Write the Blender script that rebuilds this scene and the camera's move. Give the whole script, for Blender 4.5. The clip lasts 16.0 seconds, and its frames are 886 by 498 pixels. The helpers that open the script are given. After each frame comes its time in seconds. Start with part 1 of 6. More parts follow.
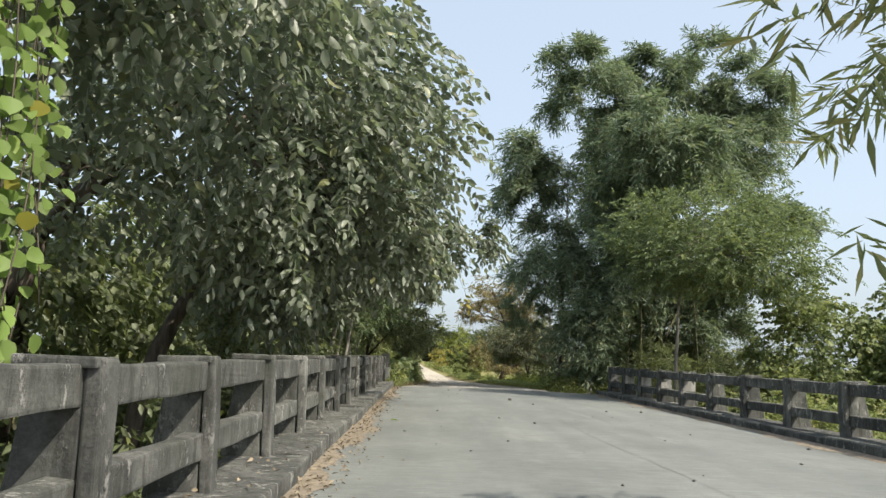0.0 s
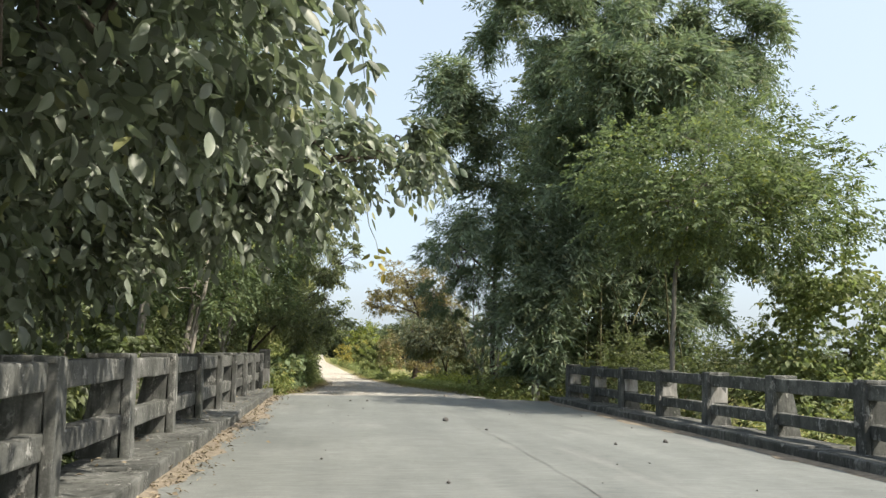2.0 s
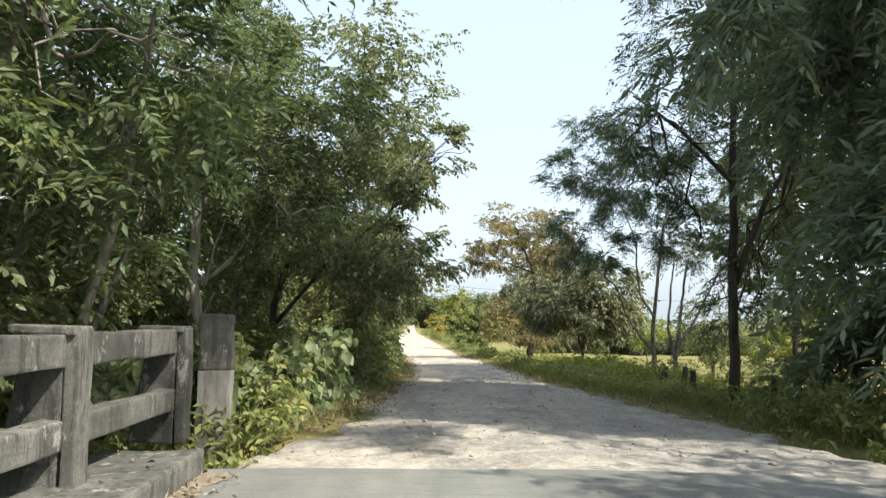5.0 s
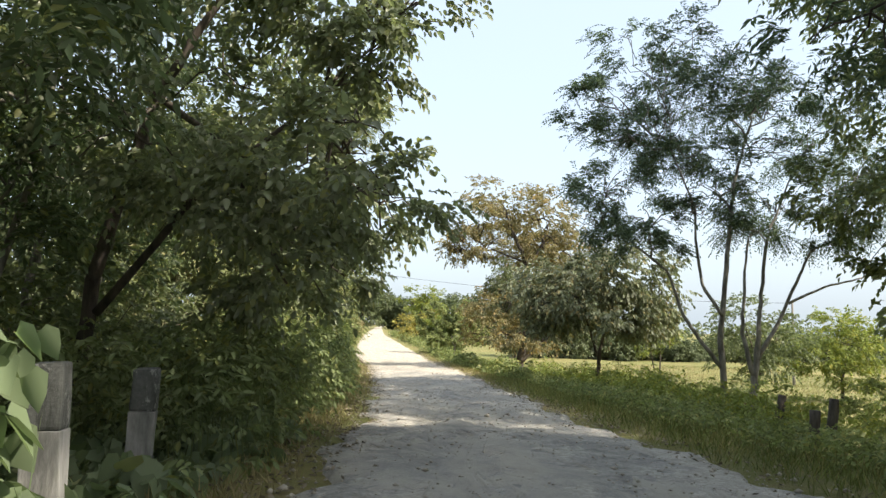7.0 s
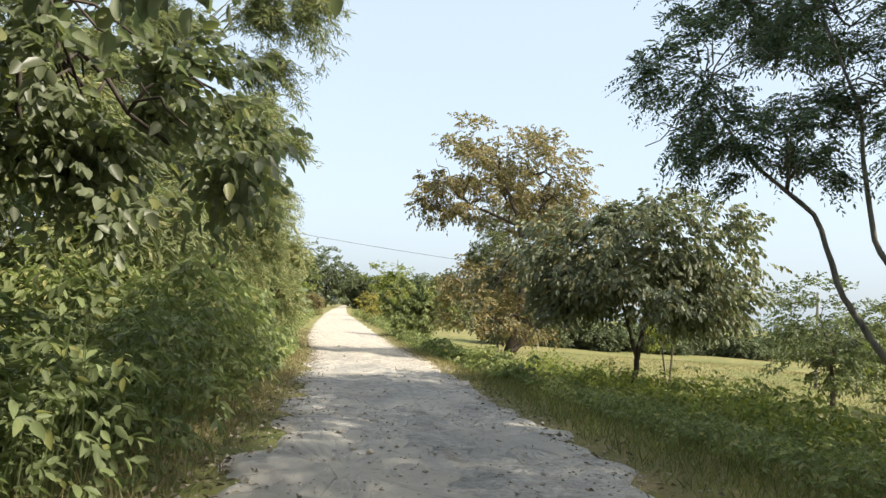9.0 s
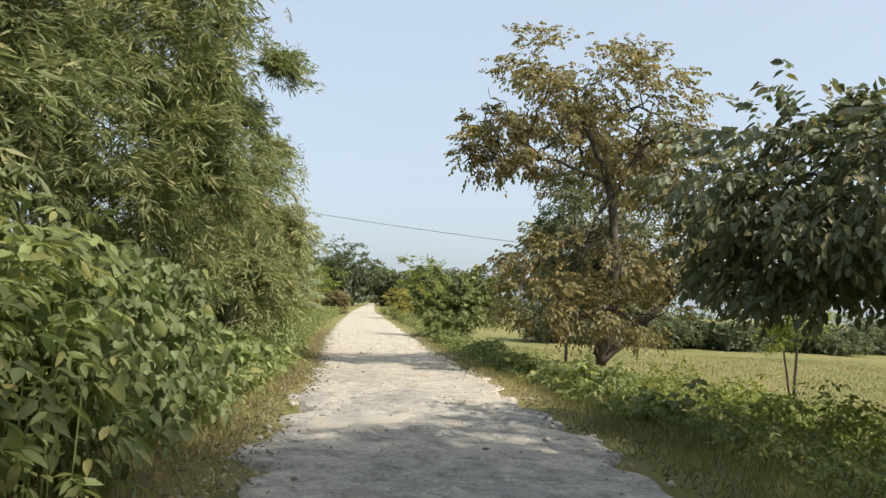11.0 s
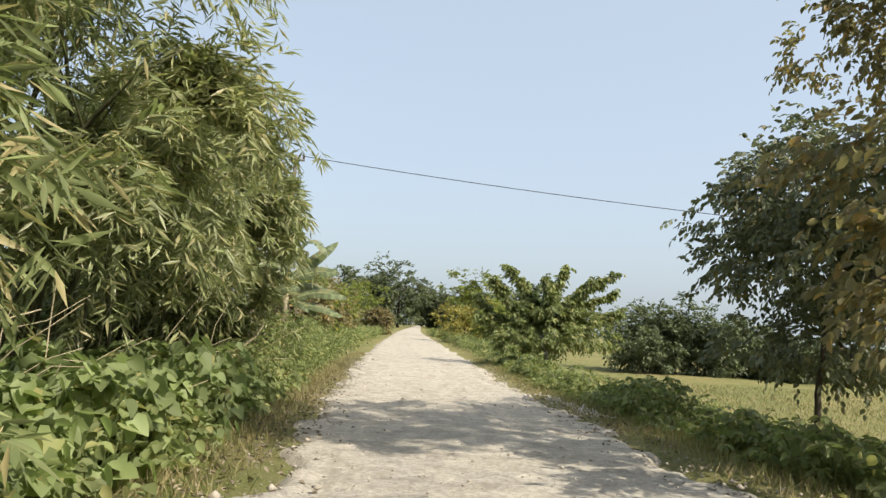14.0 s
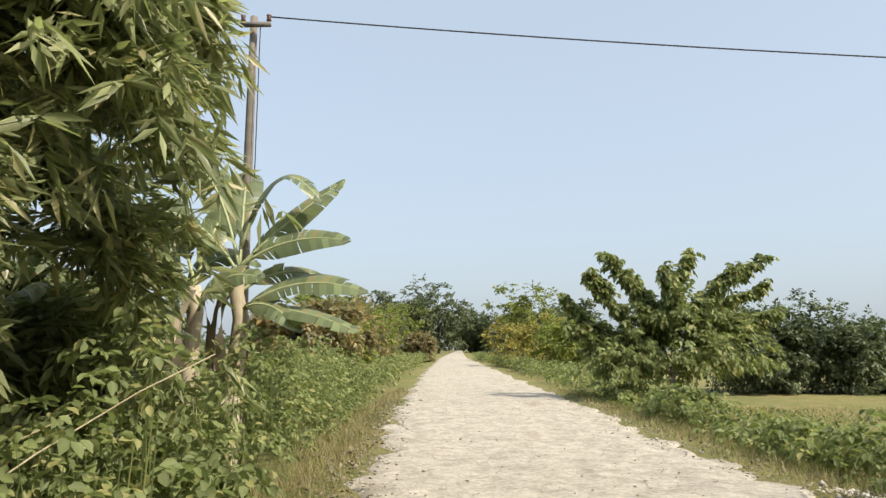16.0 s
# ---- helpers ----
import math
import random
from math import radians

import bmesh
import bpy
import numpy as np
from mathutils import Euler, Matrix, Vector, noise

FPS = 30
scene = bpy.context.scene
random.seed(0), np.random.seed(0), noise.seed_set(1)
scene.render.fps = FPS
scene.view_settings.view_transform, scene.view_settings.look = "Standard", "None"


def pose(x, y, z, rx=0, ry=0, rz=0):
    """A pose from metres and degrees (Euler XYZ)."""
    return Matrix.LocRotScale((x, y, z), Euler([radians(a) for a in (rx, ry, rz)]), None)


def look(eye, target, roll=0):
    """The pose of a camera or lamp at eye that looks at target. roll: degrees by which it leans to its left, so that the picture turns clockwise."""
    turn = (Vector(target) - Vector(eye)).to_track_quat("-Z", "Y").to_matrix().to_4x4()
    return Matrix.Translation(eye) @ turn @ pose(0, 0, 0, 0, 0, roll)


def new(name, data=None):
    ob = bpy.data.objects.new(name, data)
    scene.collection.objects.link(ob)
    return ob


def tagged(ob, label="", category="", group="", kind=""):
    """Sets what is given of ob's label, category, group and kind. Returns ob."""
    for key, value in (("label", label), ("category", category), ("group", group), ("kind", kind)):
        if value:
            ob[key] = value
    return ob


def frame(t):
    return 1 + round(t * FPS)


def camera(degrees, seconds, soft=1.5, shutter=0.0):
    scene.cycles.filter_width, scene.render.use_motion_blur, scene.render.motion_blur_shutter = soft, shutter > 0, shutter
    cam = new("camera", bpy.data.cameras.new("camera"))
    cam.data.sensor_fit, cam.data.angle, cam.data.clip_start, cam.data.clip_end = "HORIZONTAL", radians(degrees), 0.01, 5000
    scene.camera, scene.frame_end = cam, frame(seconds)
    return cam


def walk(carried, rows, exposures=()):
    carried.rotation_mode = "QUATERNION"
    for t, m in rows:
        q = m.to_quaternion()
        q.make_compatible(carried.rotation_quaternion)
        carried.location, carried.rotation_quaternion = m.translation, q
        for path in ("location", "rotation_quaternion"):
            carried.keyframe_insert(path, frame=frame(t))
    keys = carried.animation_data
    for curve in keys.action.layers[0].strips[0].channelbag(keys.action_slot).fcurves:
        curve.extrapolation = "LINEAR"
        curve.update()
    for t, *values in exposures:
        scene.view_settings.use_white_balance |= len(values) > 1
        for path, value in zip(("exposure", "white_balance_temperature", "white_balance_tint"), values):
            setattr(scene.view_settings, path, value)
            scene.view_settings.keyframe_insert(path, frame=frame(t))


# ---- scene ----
cam = camera(62.57, 16.0, 1.45)
# seconds, eye x y z, yaw, pitch, roll
PATH = [
    (0.0, 0.000, 0.000, 1.230, -1.27, 8.39, 1.73),
    (0.5, 0.001, 1.763, 1.239, -4.56, 7.43, 1.28),
    (1.0, 0.088, 3.599, 1.235, -7.55, 7.22, 1.06),
    (1.5, 0.254, 5.664, 1.240, -8.06, 7.75, 1.19),
    (2.0, 0.403, 7.940, 1.247, -8.52, 8.22, 1.14),
    (2.5, 0.452, 10.408, 1.250, -7.55, 8.45, 1.30),
    (3.0, 0.474, 13.047, 1.249, -4.88, 7.98, 1.49),
    (3.5, 0.437, 15.678, 1.238, -1.88, 7.09, 1.66),
    (6.0, 0.673, 27.696, 1.257, -1.92, 5.62, 0.59),
    (6.5, 0.679, 29.819, 1.229, -3.36, 5.57, 0.25),
    (7.0, 0.700, 32.045, 1.170, -3.93, 5.97, 1.62),
    (7.5, 0.763, 34.239, 1.122, -4.79, 6.49, 3.17),
    (8.0, 0.887, 36.420, 1.079, -5.80, 6.29, 3.97),
    (8.5, 1.072, 38.519, 1.034, -6.57, 4.96, 3.80),
    (11.0, 1.361, 49.363, 0.840, -4.31, 4.32, 2.71),
    (11.5, 1.330, 51.534, 0.737, -3.63, 4.44, 2.47),
    (12.0, 1.256, 53.782, 0.624, -2.74, 4.99, 2.50),
    (12.5, 1.175, 56.070, 0.552, -1.45, 5.40, 2.31),
    (13.0, 1.098, 58.511, 0.467, -0.59, 5.83, 2.41),
    (13.5, 1.032, 61.178, 0.386, -0.51, 5.59, 3.16),
    (14.0, 0.977, 63.659, 0.306, -0.61, 6.00, 3.28),
    (14.5, 0.804, 66.495, 0.225, -0.17, 7.04, 2.20),
    (15.0, 0.554, 69.209, 0.185, 0.77, 7.57, 0.72),
    (15.5, 0.258, 71.914, 0.156, 1.99, 7.78, 0.29),
    (16.0, -0.073, 74.602, 0.167, 2.13, 7.85, 0.22),
]
EXPOSURES = [(0.0, 0.58), (1.5, 0.62), (3.0, 0.98), (6.0, 0.94), (8.0, 0.88), (8.7, 0.81), (11.0, 0.42), (16.0, 0.38)]
walk(cam, [(t, pose(x, y, z, 90 + p, 0, w) @ pose(0, 0, 0, 0, 0, r)) for t, x, y, z, w, p, r in PATH], EXPOSURES)

# ---- light ----
SUN_ELEVATION, SUN_AZIMUTH = 48, 125     # degrees; azimuth clockwise from the road's direction (+y)
sky_world = bpy.data.worlds.new("hazy_sky")
scene.world = sky_world
sky_world.use_nodes = True
wn = sky_world.node_tree
sky = wn.nodes.new("ShaderNodeTexSky")
sky.sky_type, sky.sun_disc = 'NISHITA', False
sky.sun_elevation, sky.sun_rotation = radians(SUN_ELEVATION), radians(SUN_AZIMUTH)
sky.air_density, sky.dust_density, sky.ozone_density = 1.0, 4.5, 1.0
haze = wn.nodes.new("ShaderNodeMix")      # an even veil of haze over the whole sky
haze.data_type = 'RGBA'
haze.inputs[0].default_value = 0.68
haze.inputs[7].default_value = (2.36, 2.72, 3.05, 1)
wn.links.new(sky.outputs[0], haze.inputs[6])
wn.links.new(haze.outputs[2], wn.nodes["Background"].inputs[0])
wn.nodes["Background"].inputs[1].default_value = 0.208
sun_data = bpy.data.lights.new("sun", "SUN")
sun_data.energy, sun_data.angle, sun_data.color = 4.5, radians(0.6), (1.0, 0.915, 0.775)
sun_lamp = new("sun", sun_data)
_e, _a = radians(SUN_ELEVATION), radians(SUN_AZIMUTH)
sun_lamp.matrix_world = look((60 * math.sin(_a) * math.cos(_e), 60 * math.cos(_a) * math.cos(_e), 60 * math.sin(_e)), (0, 0, 0))

# ---- materials ----


def principled(name, rough=0.8, spec=0.3):
    m = bpy.data.materials.new(name)
    m.use_nodes = True
    nt = m.node_tree
    b = nt.nodes["Principled BSDF"]
    b.inputs["Roughness"].default_value = rough
    b.inputs["Specular IOR Level"].default_value = spec
    return m, nt, b


def ramp(nt, src, stops):
    r = nt.nodes.new("ShaderNodeValToRGB")
    while len(r.color_ramp.elements) < len(stops):
        r.color_ramp.elements.new(0.5)
    for el, (p, c) in zip(r.color_ramp.elements, stops):
        el.position, el.color = p, (*c, 1) if len(c) == 3 else c
    nt.links.new(src, r.inputs[0])
    return r.outputs[0]


def noise_tex(nt, scale, detail=6, rough=0.6, stretch=None, distortion=0.0):
    geo = nt.nodes.new("ShaderNodeNewGeometry")
    src = geo.outputs["Position"]
    if stretch:
        mp = nt.nodes.new("ShaderNodeMapping")
        mp.inputs["Scale"].default_value = stretch
        nt.links.new(src, mp.inputs[0])
        src = mp.outputs[0]
    n = nt.nodes.new("ShaderNodeTexNoise")
    n.inputs["Scale"].default_value, n.inputs["Detail"].default_value = scale, detail
    n.inputs["Roughness"].default_value, n.inputs["Distortion"].default_value = rough, distortion
    nt.links.new(src, n.inputs["Vector"])
    return n.outputs["Fac"]


def mix(nt, fac, a, b, mode='MIX'):
    m = nt.nodes.new("ShaderNodeMix")
    m.data_type, m.blend_type = 'RGBA', mode
    for sock, v in ((m.inputs[0], fac), (m.inputs[6], a), (m.inputs[7], b)):
        if isinstance(v, (int, float)):
            sock.default_value = v
        elif isinstance(v, tuple):
            sock.default_value = (*v, 1)
        else:
            nt.links.new(v, sock)
    return m.outputs[2]


def bump(nt, b, height, strength=0.4, dist=0.02):
    n = nt.nodes.new("ShaderNodeBump")
    n.inputs["Strength"].default_value, n.inputs["Distance"].default_value = strength, dist
    nt.links.new(height, n.inputs["Height"])
    nt.links.new(n.outputs[0], b.inputs["Normal"])


def leaf_material(name, stops, trans=0.35, rough=0.5, spec=0.25, patch=2.0):
    """Leaves: colour differs leaf by leaf and in larger drifts through the crown; light passes through."""
    m, nt, b = principled(name, rough, spec)
    geo = nt.nodes.new("ShaderNodeNewGeometry")
    col = ramp(nt, geo.outputs["Random Per Island"], stops)
    drift = ramp(nt, noise_tex(nt, 1.0 / patch, 3), [(0.3, (0.78, 0.80, 0.75)), (0.7, (1.15, 1.12, 1.05))])
    col = mix(nt, 1.0, col, drift, 'MULTIPLY')
    nt.links.new(col, b.inputs["Base Color"])
    tr = nt.nodes.new("ShaderNodeBsdfTranslucent")
    warm = mix(nt, 1.0, col, (1.06, 1.14, 0.78), 'MULTIPLY')
    nt.links.new(warm, tr.inputs["Color"])
    ms = nt.nodes.new("ShaderNodeMixShader")
    ms.inputs[0].default_value = trans
    nt.links.new(b.outputs[0], ms.inputs[1])
    nt.links.new(tr.outputs[0], ms.inputs[2])
    nt.links.new(ms.outputs[0], nt.nodes["Material Output"].inputs["Surface"])
    return m


def shades(c, low=0.65, high=1.35, odd=None, share=0.06):
    """Stops for a leaf colour from dark to light, with a few odd (withered, young) leaves at the end."""
    s = [(0.0, tuple(v * low for v in c)), (0.55, c), (0.97 - share, tuple(v * high for v in c))]
    if odd:
        s += [(1.0 - share, odd)]
    return s


LEAF_CANOPY = leaf_material("canopy_leaf", shades((0.199, 0.230, 0.185), odd=(0.25, 0.26, 0.13), share=0.01), 0.40, 0.42, 0.5)
LEAF_VINE = leaf_material("vine_leaf", shades((0.205, 0.258, 0.155), odd=(0.28, 0.30, 0.15)), 0.42)
# vine leaf again, lightened: the sun on the later verge is in its colour
LEAF_VINE_SUN = leaf_material("sun_tinted_vine_leaf", shades((0.245, 0.30, 0.135), odd=(0.34, 0.33, 0.14)), 0.45)
LEAF_CURTAIN = leaf_material("curtain_leaf", shades((0.20, 0.29, 0.085), odd=(0.34, 0.32, 0.06), share=0.05), 0.5)
LEAF_CREEPER = leaf_material("creeper_leaf", shades((0.195, 0.235, 0.115), odd=(0.24, 0.25, 0.09)), 0.42)
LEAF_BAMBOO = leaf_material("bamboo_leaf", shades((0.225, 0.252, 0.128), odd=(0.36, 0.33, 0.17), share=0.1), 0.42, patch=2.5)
LEAF_BAMBOO_COOL = leaf_material("cool_green_bamboo_leaf", shades((0.195, 0.246, 0.182), odd=(0.29, 0.30, 0.19)), 0.42, patch=2.5)
LEAF_BAMBOO_DRY = leaf_material("dry_bamboo_leaf", shades((0.225, 0.26, 0.12), odd=(0.42, 0.37, 0.20), share=0.16), 0.38, patch=2.0)
# lighter copy of the bamboo leaf; sunlight on two clumps is put into the colour
LEAF_BAMBOO_SUN = leaf_material("sun_tinted_bamboo_leaf", shades((0.31, 0.335, 0.17), odd=(0.44, 0.40, 0.22), share=0.12), 0.42, 0.4, 0.45, patch=2.0)
LEAF_LIGHT = leaf_material("light_tree_leaf", shades((0.22, 0.26, 0.075), odd=(0.32, 0.31, 0.07), share=0.15), 0.45)
LEAF_YOUNG = leaf_material("young_tree_leaf", shades((0.175, 0.220, 0.126), odd=(0.24, 0.26, 0.08)), 0.45)
LEAF_FEATHER = leaf_material("feather_leaf", shades((0.145, 0.190, 0.108), odd=(0.22, 0.24, 0.09)), 0.42)
LEAF_FERN = leaf_material("fine_dark_leaflet", shades((0.121, 0.165, 0.116), odd=(0.18, 0.21, 0.10)), 0.40)
LEAF_DARK = leaf_material("dark_tree_leaf", shades((0.156, 0.185, 0.101), odd=(0.22, 0.24, 0.09)), 0.48, 0.45, 0.4)
LEAF_BROAD = leaf_material("broad_tree_leaf", shades((0.225, 0.255, 0.16), odd=(0.30, 0.31, 0.13)), 0.48, 0.4, 0.6)
LEAF_BROWN = leaf_material("brown_green_leaf", shades((0.265, 0.235, 0.135), odd=(0.34, 0.24, 0.10), share=0.16), 0.48, 0.45, 0.35)
LEAF_TEAK = leaf_material("large_dull_leaf", shades((0.192, 0.212, 0.142), odd=(0.22, 0.19, 0.09), share=0.1), 0.36, 0.5, 0.35)
LEAF_WEED = leaf_material("weed_leaf", shades((0.227, 0.265, 0.114), odd=(0.35, 0.34, 0.15), share=0.14), 0.45)
LEAF_YELLOW = leaf_material("yellow_leaf", shades((0.30, 0.28, 0.085), odd=(0.42, 0.31, 0.07), share=0.12), 0.35)
LEAF_FAR = leaf_material("far_leaf", shades((0.13, 0.155, 0.085)), 0.3, patch=6)
LEAF_BANANA = leaf_material("banana_leaf", shades((0.185, 0.225, 0.118), odd=(0.27, 0.25, 0.13)), 0.35, 0.38, 0.55)
LEAF_DEAD = leaf_material("dead_leaf", shades((0.225, 0.19, 0.145), 0.6, 1.45), 0.05, 0.85)
GRASS_GREEN = leaf_material("grass_blade", shades((0.18, 0.205, 0.07), odd=(0.30, 0.26, 0.11), share=0.2), 0.3, patch=1.5)
GRASS_DRY = leaf_material("dry_grass_blade", shades((0.32, 0.268, 0.15), 0.65, 1.3, odd=(0.24, 0.25, 0.09), share=0.2), 0.3, patch=1.5)


def bark_material(name, a, b_, scale=7):
    m, nt, b = principled(name, 0.9, 0.15)
    n1 = noise_tex(nt, scale, 8, 0.65, (1, 1, 0.25))
    nt.links.new(ramp(nt, n1, [(0.35, a), (0.65, b_)]), b.inputs["Base Color"])
    bump(nt, b, n1, 0.7, 0.03)
    return m


BARK_GREY = bark_material("grey_bark", (0.10, 0.09, 0.075), (0.30, 0.28, 0.24))
BARK_PALE = bark_material("pale_mottled_bark", (0.22, 0.21, 0.18), (0.52, 0.50, 0.45), 4)
BARK_DARK = bark_material("dark_bark", (0.05, 0.042, 0.035), (0.13, 0.11, 0.09))
BARK_CULM = bark_material("bamboo_culm", (0.07, 0.075, 0.04), (0.15, 0.14, 0.08), 3)
BARK_BANANA = bark_material("banana_stem_skin", (0.25, 0.19, 0.125), (0.58, 0.52, 0.38), 3)
CANE_DRY = bark_material("dry_bamboo_cane", (0.30, 0.25, 0.15), (0.48, 0.42, 0.29), 4)
WOOD_OLD = bark_material("weathered_post_wood", (0.045, 0.038, 0.032), (0.14, 0.12, 0.10), 12)


def concrete_material():
    """Old cast concrete: grey, blackened by lichen and runs of water, with pale scoured flakes."""
    m, nt, b = principled("weathered_concrete", 0.95, 0.15)
    big = noise_tex(nt, 1.7, 8, 0.7)
    fine = noise_tex(nt, 45, 5, 0.75)
    runs = noise_tex(nt, 7.0, 7, 0.7, (1.5, 1.5, 0.22))
    base = ramp(nt, big, [(0.34, (0.060, 0.063, 0.060)), (0.52, (0.115, 0.118, 0.112)), (0.68, (0.20, 0.202, 0.192))])
    col = mix(nt, 0.75, base, ramp(nt, fine, [(0.3, (0.6, 0.6, 0.6)), (0.7, (1.3, 1.3, 1.28))]), 'MULTIPLY')
    black = ramp(nt, runs, [(0.50, (0, 0, 0)), (0.60, (0.75, 0.75, 0.75))])
    col = mix(nt, black, col, (0.048, 0.05, 0.046))
    flake = ramp(nt, noise_tex(nt, 5.5, 10, 0.8, (1, 1, 0.55)), [(0.555, (0, 0, 0)), (0.60, (0.9, 0.9, 0.9))])
    col = mix(nt, flake, col, (0.31, 0.31, 0.295))
    moss = ramp(nt, noise_tex(nt, 1.1, 5), [(0.58, (0, 0, 0)), (0.75, (0.6, 0.6, 0.6))])
    col = mix(nt, moss, col, (0.062, 0.07, 0.05))
    info = nt.nodes.new("ShaderNodeObjectInfo")
    col = mix(nt, 1.0, col, ramp(nt, info.outputs["Random"], [(0, (0.82, 0.82, 0.82)), (1, (1.12, 1.12, 1.1))]), 'MULTIPLY')
    nt.links.new(col, b.inputs["Base Color"])
    bump(nt, b, mix(nt, 0.45, fine, flake), 0.8, 0.014)
    return m


CONCRETE = concrete_material()


def deck_material():
    """Cool grey deck concrete with brushed grain across, tyre-polished lanes and faint stains."""
    m, nt, b = principled("bridge_deck_concrete", 0.85, 0.3)
    big = noise_tex(nt, 0.45, 6, 0.65)
    tracks = noise_tex(nt, 1.2, 5, 0.6, (1.0, 0.10, 1))
    grain = noise_tex(nt, 9, 7, 0.75, (0.35, 1.6, 1))
    fine = noise_tex(nt, 70, 4, 0.75)
    col = ramp(nt, big, [(0.3, (0.145, 0.156, 0.150)), (0.7, (0.205, 0.217, 0.207))])
    col = mix(nt, 0.6, col, ramp(nt, tracks, [(0.35, (0.80, 0.80, 0.80)), (0.65, (1.10, 1.10, 1.08))]), 'MULTIPLY')
    col = mix(nt, 0.7, col, ramp(nt, grain, [(0.32, (0.72, 0.72, 0.72)), (0.68, (1.2, 1.2, 1.2))]), 'MULTIPLY')
    col = mix(nt, 0.6, col, ramp(nt, fine, [(0.3, (0.68, 0.68, 0.68)), (0.7, (1.25, 1.25, 1.25))]), 'MULTIPLY')
    stain = ramp(nt, noise_tex(nt, 2.3, 8, 0.75), [(0.58, (0, 0, 0)), (0.70, (0.55, 0.55, 0.55))])
    col = mix(nt, stain, col, (0.115, 0.122, 0.117))
    dust = ramp(nt, noise_tex(nt, 0.9, 6, 0.6, (1, 0.3, 1)), [(0.58, (0, 0, 0)), (0.72, (0.5, 0.5, 0.5))])
    col = mix(nt, dust, col, (0.26, 0.26, 0.245))
    nt.links.new(col, b.inputs["Base Color"])
    bump(nt, b, mix(nt, 0.5, fine, grain), 0.4, 0.006)
    return m


DECK = deck_material()


def road_material():
    """Worn bitumen broken up over pale limestone gravel, bare dusty gravel farther along."""
    m, nt, b = principled("worn_road_surface", 0.95, 0.12)
    geo = nt.nodes.new("ShaderNodeNewGeometry")
    sep = nt.nodes.new("ShaderNodeSeparateXYZ")
    nt.links.new(geo.outputs["Position"], sep.inputs[0])

    def along(amount, lo, hi):
        """0 to 1 along the road, with a ragged front."""
        add = nt.nodes.new("ShaderNodeMath")
        add.operation = 'MULTIPLY_ADD'
        nt.links.new(big, add.inputs[0])
        add.inputs[1].default_value = amount
        nt.links.new(sep.outputs[1], add.inputs[2])
        mr = nt.nodes.new("ShaderNodeMapRange")
        mr.inputs["From Min"].default_value, mr.inputs["From Max"].default_value = lo, hi
        nt.links.new(add.outputs[0], mr.inputs["Value"])
        return mr.outputs[0]

    big = noise_tex(nt, 0.45, 7, 0.65)
    mid = noise_tex(nt, 3.2, 9, 0.72)
    lumps = noise_tex(nt, 15, 5, 0.6)
    fine = noise_tex(nt, 42, 6, 0.8)
    cobble = nt.nodes.new("ShaderNodeTexVoronoi")
    cobble.inputs["Scale"].default_value, cobble.inputs["Randomness"].default_value = 16.0, 1.0
    nt.links.new(geo.outputs["Position"], cobble.inputs["Vector"])
    tar = ramp(nt, mid, [(0.34, (0.20, 0.197, 0.185)), (0.46, (0.30, 0.29, 0.268)), (0.58, (0.38, 0.365, 0.335)), (0.70, (0.48, 0.455, 0.41))])
    grav = ramp(nt, mid, [(0.30, (0.285, 0.256, 0.205)), (0.48, (0.425, 0.386, 0.318)), (0.70, (0.575, 0.525, 0.44))])
    slab = ramp(nt, mid, [(0.3, (0.26, 0.258, 0.245)), (0.7, (0.38, 0.372, 0.345))])
    tar = mix(nt, along(26.0, 38, 50), slab, tar)
    # ragged islands where the bitumen has gone and gravel shows through
    bare = ramp(nt, noise_tex(nt, 0.75, 9, 0.68, (1.0, 0.42, 1), 0.6), [(0.485, (0, 0, 0)), (0.525, (1, 1, 1))])
    worn = ramp(nt, mid, [(0.3, (0.36, 0.338, 0.295)), (0.7, (0.56, 0.525, 0.46))])
    tar = mix(nt, mix(nt, 0.72, (0, 0, 0), bare), tar, worn)
    col = mix(nt, along(26.0, 74, 86), tar, grav)
    stone = ramp(nt, cobble.outputs["Distance"], [(0.10, (1.14, 1.13, 1.10)), (0.42, (0.98, 0.98, 0.98)), (0.75, (0.70, 0.70, 0.70))])
    col = mix(nt, 0.55, col, stone, 'MULTIPLY')
    col = mix(nt, 0.75, col, ramp(nt, fine, [(0.30, (0.52, 0.52, 0.52)), (0.5, (1, 1, 1)), (0.74, (1.25, 1.23, 1.18))]), 'MULTIPLY')
    dirt = ramp(nt, noise_tex(nt, 1.5, 8, 0.75, (1, 0.25, 1)), [(0.56, (0, 0, 0)), (0.66, (0.55, 0.55, 0.55))])
    col = mix(nt, dirt, col, (0.25, 0.215, 0.16))
    nt.links.new(col, b.inputs["Base Color"])
    height = mix(nt, 0.5, mix(nt, 0.45, lumps, fine), mix(nt, 0.4, mid, cobble.outputs["Color"]))
    bump(nt, b, height, 1.0, 0.045)
    return m


ROAD = road_material()


